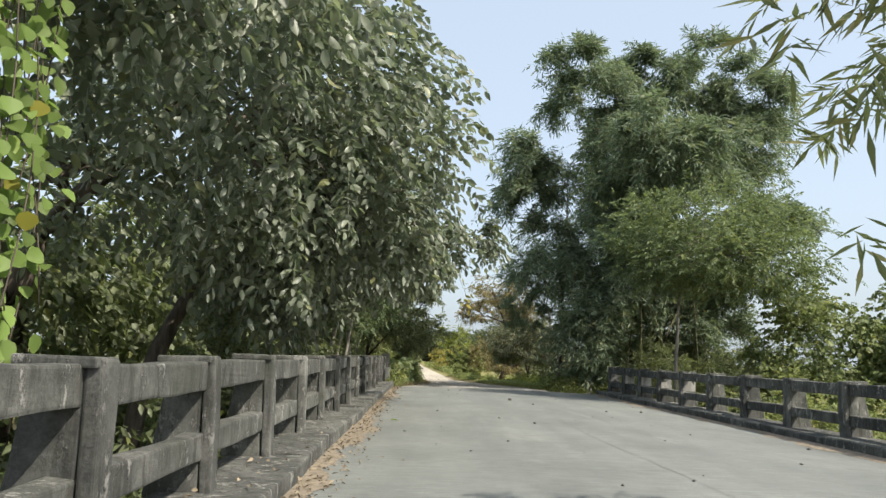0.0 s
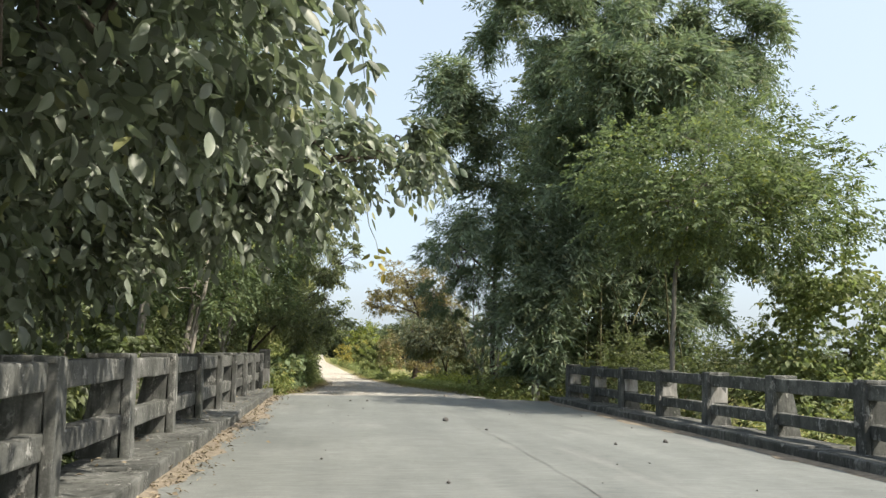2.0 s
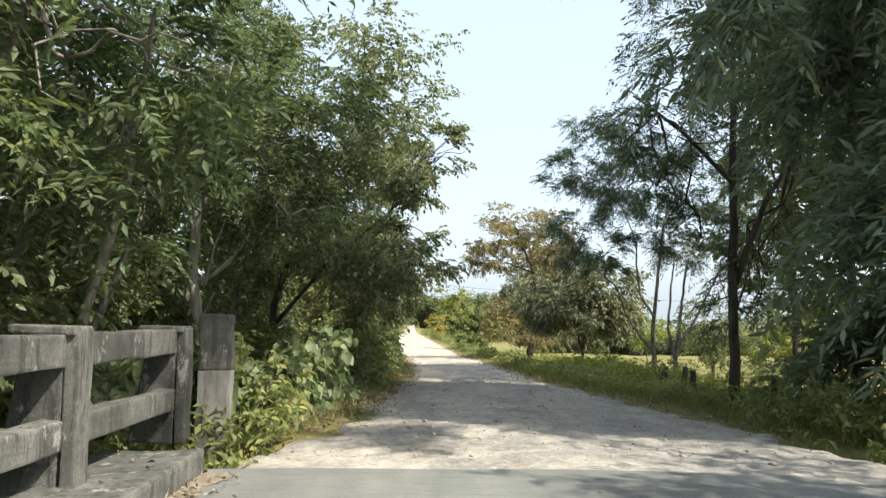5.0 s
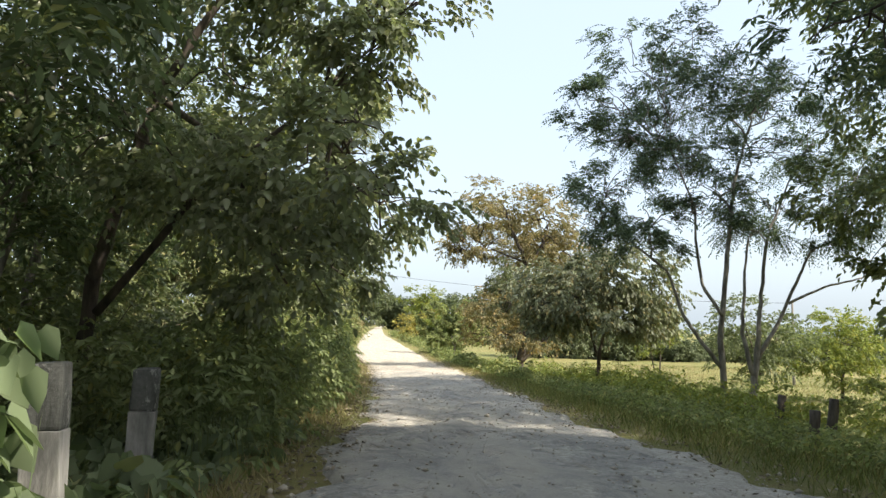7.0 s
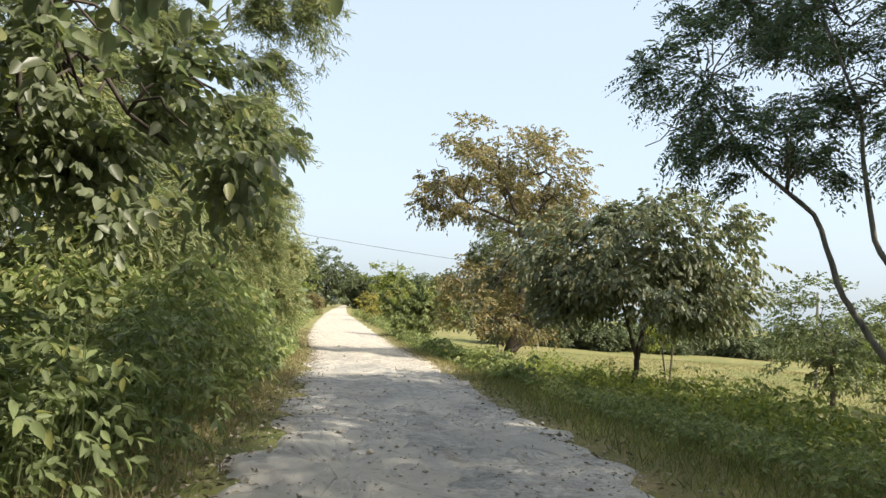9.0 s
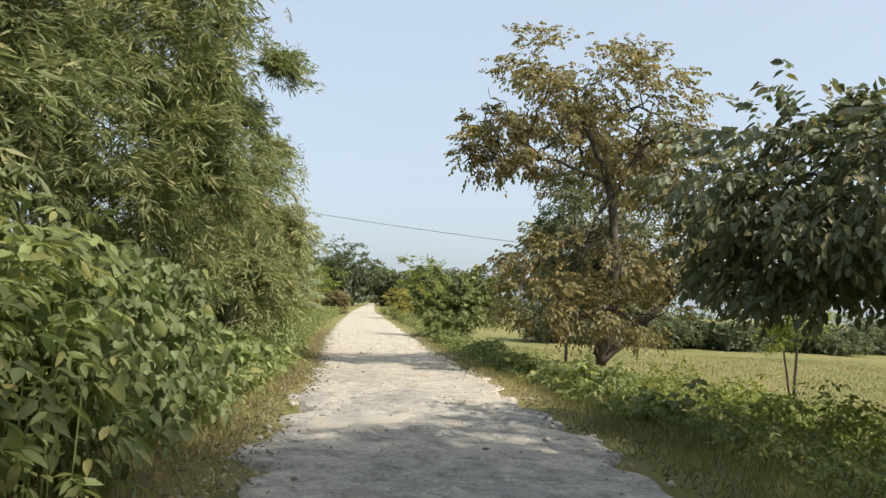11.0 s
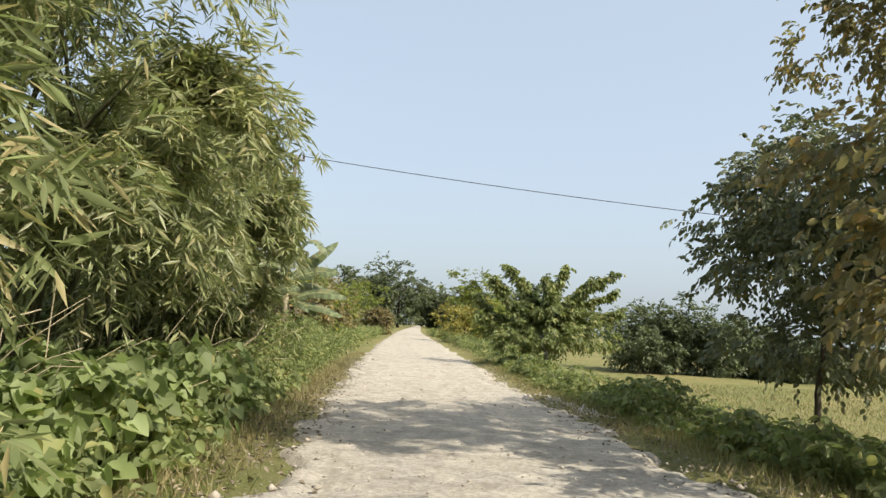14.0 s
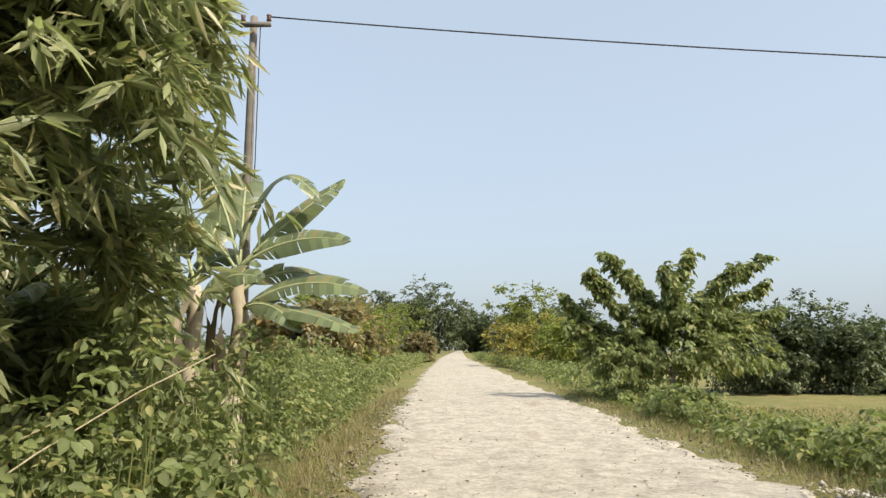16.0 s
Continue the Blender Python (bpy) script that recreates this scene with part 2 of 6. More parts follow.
def ground_material():
    m, nt, b = principled("earth_and_turf", 0.95, 0.1)
    big = noise_tex(nt, 0.12, 6, 0.6)
    mid = noise_tex(nt, 1.3, 8, 0.7)
    fine = noise_tex(nt, 22, 6, 0.75)
    turf = ramp(nt, mid, [(0.3, (0.145, 0.155, 0.058)), (0.55, (0.22, 0.205, 0.09)), (0.75, (0.30, 0.25, 0.125))])
    soil = ramp(nt, fine, [(0.3, (0.14, 0.11, 0.07)), (0.7, (0.30, 0.24, 0.16))])
    col = mix(nt, ramp(nt, mid, [(0.5, (0, 0, 0)), (0.7, (0.6, 0.6, 0.6))]), turf, soil)
    col = mix(nt, 0.6, col, ramp(nt, big, [(0.38, (0.72, 0.86, 0.66)), (0.62, (1.22, 1.08, 1.0))]), 'MULTIPLY')
    col = mix(nt, 0.5, col, ramp(nt, fine, [(0.3, (0.6, 0.6, 0.6)), (0.7, (1.2, 1.2, 1.2))]), 'MULTIPLY')
    nt.links.new(col, b.inputs["Base Color"])
    bump(nt, b, fine, 0.8, 0.05)
    return m


GROUND = ground_material()


def plain(name, c, rough=0.7, var=0.25, scale=9, metal=0.0):
    m, nt, b = principled(name, rough, 0.3)
    n = noise_tex(nt, scale, 7, 0.7)
    nt.links.new(ramp(nt, n, [(0.3, tuple(v * (1 - var) for v in c)), (0.7, tuple(v * (1 + var) for v in c))]), b.inputs["Base Color"])
    b.inputs["Metallic"].default_value = metal
    bump(nt, b, n, 0.3, 0.01)
    return m


PAINT_BLACK = plain("worn_black_paint", (0.15, 0.147, 0.138), 0.9, 0.6, 8)
# flaking paint of the guard stones; on bridge piers it stands for sunlit concrete
PAINT_WHITE_AND_SUN = bark_material("flaking_white_paint_and_sunlit_face", (0.13, 0.128, 0.12), (0.40, 0.39, 0.365), 6)
STONE = plain("pale_gravel_stone", (0.38, 0.34, 0.28), 0.95, 0.35, 14)
STONE_PALE = plain("pale_limestone", (0.55, 0.51, 0.44), 0.95, 0.25, 14)
STONE_DARK = plain("dark_chip_stone", (0.09, 0.085, 0.08), 0.95, 0.4, 14)


def bitumen_material():
    """Old grey bitumen, stones worn bare in it, dusty, finely cracked."""
    m, nt, b = principled("old_bitumen", 0.9, 0.2)
    mid = noise_tex(nt, 2.6, 8, 0.7)
    fine = noise_tex(nt, 46, 6, 0.8)
    col = ramp(nt, mid, [(0.32, (0.21, 0.206, 0.194)), (0.5, (0.285, 0.277, 0.256)), (0.66, (0.37, 0.352, 0.315))])
    col = mix(nt, 0.8, col, ramp(nt, fine, [(0.3, (0.55, 0.55, 0.55)), (0.5, (1, 1, 1)), (0.72, (1.45, 1.42, 1.36))]), 'MULTIPLY')
    dust = ramp(nt, noise_tex(nt, 1.1, 8, 0.7, (1, 0.4, 1)), [(0.40, (0, 0, 0)), (0.58, (0.85, 0.85, 0.85))])
    col = mix(nt, dust, col, (0.40, 0.372, 0.315))
    nt.links.new(col, b.inputs["Base Color"])
    bump(nt, b, mix(nt, 0.5, fine, mid), 0.9, 0.02)
    return m


BITUMEN = bitumen_material()
DIRT = plain("dry_brown_dirt", (0.20, 0.17, 0.13), 0.95, 0.45, 12)
SEAM = plain("tarred_joint", (0.17, 0.175, 0.168), 0.9, 0.5, 6)
POLE_CONCRETE = plain("grey_pole_concrete", (0.20, 0.178, 0.15), 0.95, 0.3, 5)
MIDRIB = plain("banana_midrib", (0.33, 0.36, 0.19), 0.5, 0.25, 6)
CABLE = plain("black_cable_sheath", (0.03, 0.03, 0.03), 0.6, 0.2)
CERAMIC = plain("brown_insulator_glaze", (0.10, 0.05, 0.03), 0.3, 0.2)

# ---- mesh tools ----
RNG = np.random.default_rng(11)
DOWN = np.array((0.0, 0.0, -1.0))


def mesh_np(name, verts, faces, material):
    """A mesh from arrays: verts (n, 3), faces a list of (m, k) index arrays."""
    me = bpy.data.meshes.new(name)
    faces = [f for f in faces if len(f)]
    nl = sum(f.size for f in faces)
    nf = sum(len(f) for f in faces)
    me.vertices.add(len(verts))
    me.vertices.foreach_set("co", np.ascontiguousarray(verts, dtype=np.float32).ravel())
    me.loops.add(nl)
    me.loops.foreach_set("vertex_index", np.concatenate([f.ravel() for f in faces]).astype(np.int32))
    me.polygons.add(nf)
    sizes = np.concatenate([np.full(len(f), f.shape[1]) for f in faces])
    me.polygons.foreach_set("loop_start", np.concatenate([[0], np.cumsum(sizes)[:-1]]).astype(np.int32))
    me.update(calc_edges=True)
    me.validate()
    me.materials.append(material)
    return me


def joined(pieces):
    """Joins (verts, faces) pairs into one."""
    vs, by = [], {}
    off = 0
    for v, fs in pieces:
        vs.append(v)
        for f in fs:
            if len(f):
                by.setdefault(f.shape[1], []).append(np.asarray(f) + off)
        off += len(v)
    return np.concatenate(vs), [np.concatenate(b) for b in by.values()]


def smooth(ob):
    ob.data.polygons.foreach_set("use_smooth", [True] * len(ob.data.polygons))
    return ob


def unit(a):
    return a / np.maximum(np.linalg.norm(a, axis=-1, keepdims=True), 1e-9)


def leaves(P, A, N, L, W, fold=0.18, fine=False):
    """Folded leaf blades: base P, axis A, rough normal N, length L, width W; fine ones get a rounder outline."""
    A = unit(A)
    B = unit(np.cross(A, N))
    N = np.cross(B, A)
    L, W = np.broadcast_to(L, len(P))[:, None], np.broadcast_to(W, len(P))[:, None]
    n = len(P)
    idx = np.arange(n)[:, None]
    if fine == 4:
        # a full oval blade in six steps a side, cupped along the midrib and bent downwards
        e_ = (0.06, 0.22, 0.42, 0.62, 0.80, 0.93)
        w_ = (0.20, 0.41, 0.50, 0.45, 0.29, 0.12)
        bent = 0.22 * np.sin(np.arange(n) * 1.7)[:, None] + 0.10
        mid = [P + A * L * a - N * L * bent * a * a for a in (0.0,) + e_ + (1.0,)]
        v = mid + [mid[q + 1] + B * W * w_[q] * sd + N * W * fold * w_[q] * 2 for sd in (1, -1) for q in range(6)]
        f = []
        for o, flip in ((8, False), (14, True)):
            ring = [[0, 1, o]] + [[q, q + 1, o + q, o + q - 1] for q in range(1, 6)] + [[6, 7, o + 5]]
            f += [idx * 20 + np.array([c[::-1] if flip else c]) for c in ring]
        return np.stack(v, 1).reshape(-1, 3), f
    if fine >= 2:
        # a broad oval blade (2) or a heart-shaped one (3), pointed, cupped along the midrib and bent downwards
        e_ = (0.18, 0.48, 0.78) if fine == 2 else (-0.10, 0.22, 0.66)
        w_ = (0.40, 0.50, 0.30) if fine == 2 else (0.36, 0.54, 0.32)
        v = [P, P + A * L - N * L * 0.14] + [P + A * L * a - N * L * 0.14 * a * a + B * W * w * sd + N * W * fold * w * 2 for sd in (1, -1) for a, w in zip(e_, w_)]
        f = [idx * 8 + np.array([[0, 2, 3, 4, 1]]), idx * 8 + np.array([[0, 1, 7, 6, 5]])]
        return np.stack(v, 1).reshape(-1, 3), f
    if fine:
        cut = [(0, 0, 0), (0.28, 0.44, 1), (0.62, 0.42, 1), (1, 0, -0.6), (0.62, -0.42, 1), (0.28, -0.44, 1)]
        f = [idx * 6 + np.array([[0, 1, 2, 3]]), idx * 6 + np.array([[0, 3, 4, 5]])]
    else:
        cut = [(0, 0, 0), (0.42, 0.5, 1), (1, 0, -0.5), (0.42, -0.5, 1)]
        f = [idx * 4 + np.array([[0, 1, 2]]), idx * 4 + np.array([[0, 2, 3]])]
    v = np.stack([P + A * L * a + B * W * b + N * W * fold * c for a, b, c in cut], 1)
    return v.reshape(-1, 3), f


def sprays(P, D, k, twig, L, W, droop=0.3, spread=60, leafdroop=0.3, fine=False, rng=RNG, up=0.6):
    """Twigs from P along D, each with k leaves set alternately along it."""
    n = len(P)
    D = unit(D)
    side = unit(np.cross(D, rng.normal(size=(n, 3)) * 0.35 + np.array((0, 0, 1.0))))
    tw = twig * rng.uniform(0.7, 1.3, (n, 1))
    out = []
    for j in range(k):
        t = (j + 0.6) / k
        s = 1 if j % 2 else -1
        pos = P + D * tw * t + DOWN * droop * tw * t * t
        d = D + DOWN * 2 * droop * t
        ang = radians(spread) * rng.uniform(0.6, 1.2, (n, 1)) * (1 if j < k - 1 else 0.15)
        ax = unit(d) * np.cos(ang) + side * s * np.sin(ang) + DOWN * leafdroop * rng.uniform(0.3, 1.5, (n, 1))
        nor = np.array((0, 0, up)) + rng.normal(size=(n, 3)) * 0.45
        sz = rng.uniform(0.7, 1.25, n)
        out.append(leaves(pos, ax, nor, L * sz, W * sz, fine=fine))
    return joined(out)


def blob_points(c, r, n, rng=RNG, inner=0.45, flat=0.25, cluster=1):
    """Points in the outer shell of a lumpy ellipsoid and their outward directions."""
    d = unit(rng.normal(size=(n, 3)))
    d[:, 2] = np.where(d[:, 2] < -0.5, d[:, 2] * (1 - flat), d[:, 2])
    q = d * 2.1 + np.asarray(c) * 0.7
    lump = 1 + 0.16 * np.sin(q[:, 0] * 2.3 + q[:, 2] * 3.1) * np.cos(q[:, 1] * 2.9 - q[:, 2] * 1.7) + 0.08 * np.sin(q[:, 0] * 6 + q[:, 1] * 5 + q[:, 2] * 7)
    rad = (inner + (1 - inner) * np.sqrt(rng.random(n))) * lump
    P = np.asarray(c) + d * np.asarray(r) * rad[:, None]
    if cluster > 1:
        # leaves gather on branch ends, with gaps between
        m = max(1, n // cluster)
        own = rng.integers(0, m, n)
        P = P[own] + rng.normal(size=(n, 3)) * 0.13 * np.mean(r) * np.array((1, 1, 0.6))
        d = d[own]
    return P, d


def tube(points, radii, sides=7, wobble=0.0, rng=RNG):
    """A tapered tube along points."""
    pts = np.asarray(points, float)
    n = len(pts)
    tang = unit(np.gradient(pts, axis=0))
    ref = np.where(np.abs(tang[:, 2:3]) > 0.9, np.array((1.0, 0, 0)), np.array((0, 0, 1.0)))
    a = unit(np.cross(tang, ref))
    b = np.cross(tang, a)
    th = np.linspace(0, 2 * math.pi, sides, endpoint=False)
    rad = np.asarray(radii, float)[:, None] * (1 + wobble * rng.normal(size=(n, sides)))
    v = pts[:, None] + rad[..., None] * (np.cos(th)[None, :, None] * a[:, None] + np.sin(th)[None, :, None] * b[:, None])
    i, j = np.meshgrid(np.arange(n - 1), np.arange(sides), indexing="ij")
    j2 = (j + 1) % sides
    f = np.stack([i * sides + j, i * sides + j2, (i + 1) * sides + j2, (i + 1) * sides + j], -1).reshape(-1, 4)
    cap = np.array([list(range(sides))[::-1], [(n - 1) * sides + q for q in range(sides)]])
    return v.reshape(-1, 3), [f, cap]


def bend(a, b, n=6, sag=0.0, rng=RNG, jitter=0.05):
    """A slightly crooked line from a to b."""
    a, b = np.asarray(a, float), np.asarray(b, float)
    t = np.linspace(0, 1, n)[:, None]
    p = a + (b - a) * t + np.array((0, 0, 1.0)) * sag * 4 * t * (1 - t)
    p[1:-1] += rng.normal(size=(n - 2, 3)) * jitter * np.linalg.norm(b - a)
    return p


def empty(name, at, **tags):
    ob = new(name)
    ob.empty_display_size = 0.3
    ob.location = at
    return tagged(ob, **tags)


def part_np(name, vf, material, parent, label="", shade=False):
    """One mesh part under a thing, from world-space arrays."""
    base = np.array(parent.matrix_basis.translation) if parent.parent is None else np.array(parent.parent.matrix_basis.translation)
    ob = new(name, mesh_np(name, vf[0] - base, vf[1], material))
    ob.parent = parent
    if shade:
        smooth(ob)
    return tagged(ob, label=label)


def stuff_np(name, vf, material, label, category):
    ob = new(name, mesh_np(name, vf[0], vf[1], material))
    return tagged(ob, label=label, category=category, kind="stuff")


def box_vf(x0, x1, y0, y1, z0, z1):
    v = np.array([(x, y, z) for z in (z0, z1) for y in (y0, y1) for x in (x0, x1)], float)
    return v, [np.array([[0, 2, 3, 1], [4, 5, 7, 6], [0, 1, 5, 4], [2, 6, 7, 3], [0, 4, 6, 2], [1, 3, 7, 5]])]


def block_bm(x0, x1, y0, y1, z0, z1, bevel=0.015, cuts=0, rough=0.0, seed=0):
    """A bevelled, slightly uneven block as a bmesh."""
    bm = bmesh.new()
    bmesh.ops.create_cube(bm, size=1)
    for v in bm.verts:
        v.co = Vector(((x0 + x1) / 2 + v.co.x * (x1 - x0), (y0 + y1) / 2 + v.co.y * (y1 - y0), (z0 + z1) / 2 + v.co.z * (z1 - z0)))
    if cuts:
        bmesh.ops.subdivide_edges(bm, edges=bm.edges[:], cuts=cuts, use_grid_fill=True)
    if bevel:
        sharp = [e for e in bm.edges if e.calc_face_angle(0) > 0.5]
        bmesh.ops.bevel(bm, geom=sharp, offset=bevel, segments=2, profile=0.6, affect='EDGES')
    if rough:
        for v in bm.verts:
            v.co += noise.noise_vector(v.co * 3.1 + Vector((seed, 0, 0))) * rough
    return bm


def part(name, bm, material, parent, label=""):
    me = bpy.data.meshes.new(name)
    bm.to_mesh(me)
    bm.free()
    me.materials.append(material)
    ob = new(name, me)
    ob.parent = parent
    return tagged(ob, label=label)


# ---- the lie of the land ----
LEFT_EDGE = ((-60, -1.15), (29, -1.1), (32, -0.6), (34, -0.2), (40, 0.05), (46, 0.35), (52, 0.3), (58, 0.15), (64, -0.1), (70, -0.35), (78, -1.0), (84, -1.4), (93, -2.0), (105, -2.5), (123, -3.2), (188, -4.6), (330, -5.3), (600, -4.6))
RIGHT_EDGE = ((-60, 6.45), (27.5, 6.4), (29.5, 5.0), (34, 4.7), (37, 4.5), (43, 3.95), (52, 3.9), (67, 3.9), (77, 3.75), (87, 3.55), (100, 3.2), (131, 2.0), (188, -0.6), (330, -2.9), (600, -2.6))
RIGHT_FALL = ((0, 0), (0.8, 0.0), (2.0, -0.12), (4.2, -0.28), (7, -0.7), (11, -1.05), (2000, -1.1))
LEFT_FALL = ((0, 0), (0.6, 0.02), (2.0, -0.1), (5, -0.35), (10, -0.3), (20, 0.3), (2000, 0.6))


def lerp(table, v):
    a = np.array(table, float)
    return np.interp(v, a[:, 0], a[:, 1])


def road_z(y):
    y = np.asarray(y, float)
    u = np.clip(y - 24, 0, None)
    z = -0.026 * np.where(u < 12, u * u / 24, u - 6)
    return np.maximum(z, -1.46) + np.clip(y - 115, 0, 240) * 0.0045


def ground_z(x, y):
    x, y = np.asarray(x, float), np.asarray(y, float)
    sr, sl = x - lerp(RIGHT_EDGE, y), lerp(LEFT_EDGE, y) - x
    z = road_z(y) + np.where(sr > 0, lerp(RIGHT_FALL, sr), 0) + np.where(sl > 0, lerp(LEFT_FALL, sl), 0)
    away = np.clip(np.where(sr > sl, sr, sl) - 6, 0, None)
    z = z + 0.12 * np.sin(x * 0.31 + 1.3) * np.sin(y * 0.23) * np.clip(away / 6, 0, 1)
    # the stream bed that the bridge spans
    bank = np.clip((31.5 - y) / 4.5, 0, 1) * np.clip((y + 26) / 5, 0, 1)
    off = np.clip(np.maximum(sr, sl) / 40, 0, 1)
    return z - bank * 2.9 * (1 - 0.4 * off) - 0.03

# ---- ground, road, bridge deck ----


def uneven(lo, hi, fine_lo, fine_hi, step, grow=1.22):
    a = list(np.arange(fine_lo, fine_hi + step / 2, step))
    s, v = step, fine_hi
    while v < hi:
        s *= grow
        v += s
        a.append(min(v, hi))
    s, v = step, fine_lo
    while v > lo:
        s *= grow
        v -= s
        a.insert(0, max(v, lo))
    return np.array(a)


def grid_vf(X, Y, Z):
    ny, nx = X.shape
    i, j = np.meshgrid(np.arange(ny - 1), np.arange(nx - 1), indexing="ij")
    f = np.stack([i * nx + j, i * nx + j + 1, (i + 1) * nx + j + 1, (i + 1) * nx + j], -1).reshape(-1, 4)
    return np.stack([X, Y, Z], -1).reshape(-1, 3), [f]


gx, gy = uneven(-900, 900, -14, 22, 0.5), uneven(-300, 1500, -30, 130, 0.5)
GX, GY = np.meshgrid(gx, gy)
GZ = ground_z(GX, GY) + 0.03 * np.sin(GX * 3.1 + GY * 1.7) * np.sin(GY * 2.3 - GX)
under = (GX > lerp(LEFT_EDGE, GY) + 0.3) & (GX < lerp(RIGHT_EDGE, GY) - 0.3)
GZ = np.where(under, GZ - 0.10, GZ)
ground = new("ground", mesh_np("ground", *grid_vf(GX, GY, GZ), GROUND))
tagged(smooth(ground), label="earth and yellow-green turf of verges and open fields", category="ground", kind="structure")

ry = np.concatenate([np.arange(29.2, 100, 0.125), np.arange(100, 200, 1.0), np.arange(200, 520, 4.0)])
ru = np.linspace(0, 1, 41)
RU, RY = np.meshgrid(ru, ry)
wob = 0.24 * np.sin(RY * 1.9) * np.sin(RY * 0.73 + 1) + 0.10 * np.sin(RY * 4.7 + 2)
wob2 = 0.24 * np.sin(RY * 1.6 + 3) * np.sin(RY * 0.9) + 0.10 * np.sin(RY * 5.3)
RX = (lerp(LEFT_EDGE, RY) + wob) * (1 - RU) + (lerp(RIGHT_EDGE, RY) + wob2) * RU
RZ = road_z(RY) + 0.012 + 0.035 * (1 - (2 * RU - 1) ** 2) - 0.10 * (np.abs(2 * RU - 1) > 0.999)
RZ = RZ + 0.012 * np.sin(RX * 5.1 + RY * 1.3) * np.sin(RY * 2.7 - RX) + 0.008 * np.sin(RX * 11 - RY * 9)
# wheel tracks and hollows
RZ = RZ - 0.022 * np.exp(-((RU - 0.30) / 0.09) ** 2) - 0.022 * np.exp(-((RU - 0.70) / 0.09) ** 2)
hollow = np.sin(RX * 1.9 + 2.2 * np.sin(RY * 0.37)) * np.sin(RY * 0.83 + np.sin(RX * 1.3)) * np.sin(RY * 0.29 + 1.0)
RZ = RZ - 0.035 * np.clip(hollow - 0.35, 0, 0.4) / 0.4 * (np.abs(2 * RU - 1) < 0.9)
road = new("road", mesh_np("road", *grid_vf(RX, RY, RZ), ROAD))
tagged(smooth(road), label="narrow worn road, grey bitumen turning to pale gravel", category="road", kind="structure")



def road_surface(x, y):
    """Height of the road's mesh under x, y."""
    rows = np.clip(np.searchsorted(ry, y), 0, len(ry) - 1)
    return np.array([np.interp(px_, RX[q], RZ[q]) for px_, q in zip(x, rows)])


def bitumen_patch(cx, cy, rx, ry_, seed):
    """A ragged remnant of the old bitumen skin, a centimetre thick, on the gravel."""
    r = np.random.default_rng(seed)
    th = np.linspace(0, 2 * math.pi, 160, endpoint=False)
    out = np.ones(160)
    for k_ in range(2, 46):
        out += r.normal() * 0.17 / k_ ** 0.66 * np.sin(k_ * th + r.uniform(0, 6.28))
    rings = []
    for f_, lift in ((1.0, -0.01), (0.96, 0.006), (0.8, 0.011), (0.5, 0.013), (0.2, 0.013)):
        x, y = cx + rx * out * f_ * np.cos(th), cy + ry_ * out * f_ * np.sin(th)
        rings.append(np.stack([x, y, road_surface(x, y) + lift], 1))
    i = np.arange(160)
    j = (i + 1) % 160
    f = [np.stack([a * 160 + i, a * 160 + j, (a + 1) * 160 + j, (a + 1) * 160 + i], 1) for a in range(4)]
    part_np("bitumen_patch", (np.concatenate(rings), [np.concatenate(f), (4 * 160 + i)[None]]), BITUMEN, road, "grey remnant of worn bitumen")


for q, (cx, cy, rx, ry_) in enumerate(((2.3, 53.3, 1.3, 1.9), (1.0, 59.0, 0.6, 1.0), (1.2, 47.0, 1.0, 2.2), (3.0, 44.2, 0.8, 2.2), (1.5, 39.6, 1.2, 2.2), (3.2, 36.6, 0.9, 2.0), (2.6, 57.4, 0.6, 0.9), (1.6, 43.0, 0.6, 0.9), (3.0, 49.3, 0.6, 1.5))):
    bitumen_patch(cx, cy, rx, ry_, 500 + q)

deck = empty("bridge_deck", (2.65, 10, 0), label="pale grey concrete bridge deck with a worn surface", category="bridge deck", kind="structure")
dy = np.arange(-36, 29.6, 0.5)
DU, DY = np.meshgrid(np.linspace(0, 1, 20), dy)
DX = -1.2 + DU * 8.1


def deck_z(x):
    """The deck's crown, falling away to the gutter on the right."""
    return 0.03 * (1 - (2 * (x + 1.2) / 8.1 - 1) ** 2) - 0.085 * np.clip((x - 2.6) / 4.0, 0, 1)


DZ = deck_z(DX) + 0.004 * np.sin(DX * 3 + DY * 2)
part_np("roadway", grid_vf(DX, DY, DZ), DECK, deck, shade=True)
part_np("slab", box_vf(-1.95, 7.75, -36, 29.3, -0.75, -0.11), CONCRETE, deck, "stained concrete slab")
for bx in (-0.8, 2.6, 6.2):
    part_np("girder", box_vf(bx - 0.2, bx + 0.2, -30, 28.6, -1.6, -0.76), CONCRETE, deck)
abutment = tagged(new("abutment", mesh_np("abutment", *box_vf(-2.0, 7.8, 28.7, 30.2, -4, -0.77), CONCRETE)), label="stained concrete abutment under the bridge end", category="abutment", kind="structure")

# seams and cracks of the deck
for pts in (((2.9, -2), (2.95, 6), (2.75, 12), (2.95, 18), (2.85, 24), (2.9, 29)),):
    line = np.array([(x + 0.02 * math.sin(y * 7), y, 0) for (x0, y0), (x1, y1) in zip(pts[:-1], pts[1:]) for s in np.linspace(0, 1, 12)[:-1] for x, y in ((x0 + (x1 - x0) * s, y0 + (y1 - y0) * s),)])
    n = len(line)
    hw = 0.005 + 0.003 * np.sin(np.arange(n) * 1.7)
    zz = deck_z(line[:, 0]) + 0.009
    v = np.concatenate([np.stack([line[:, 0] - hw, line[:, 1], zz], 1), np.stack([line[:, 0] + hw, line[:, 1], zz], 1)])
    i = np.arange(n - 1)
    part_np("joint", (v, [np.stack([i, i + n, i + n + 1, i + 1], 1)]), SEAM, deck, "dark longitudinal joint")
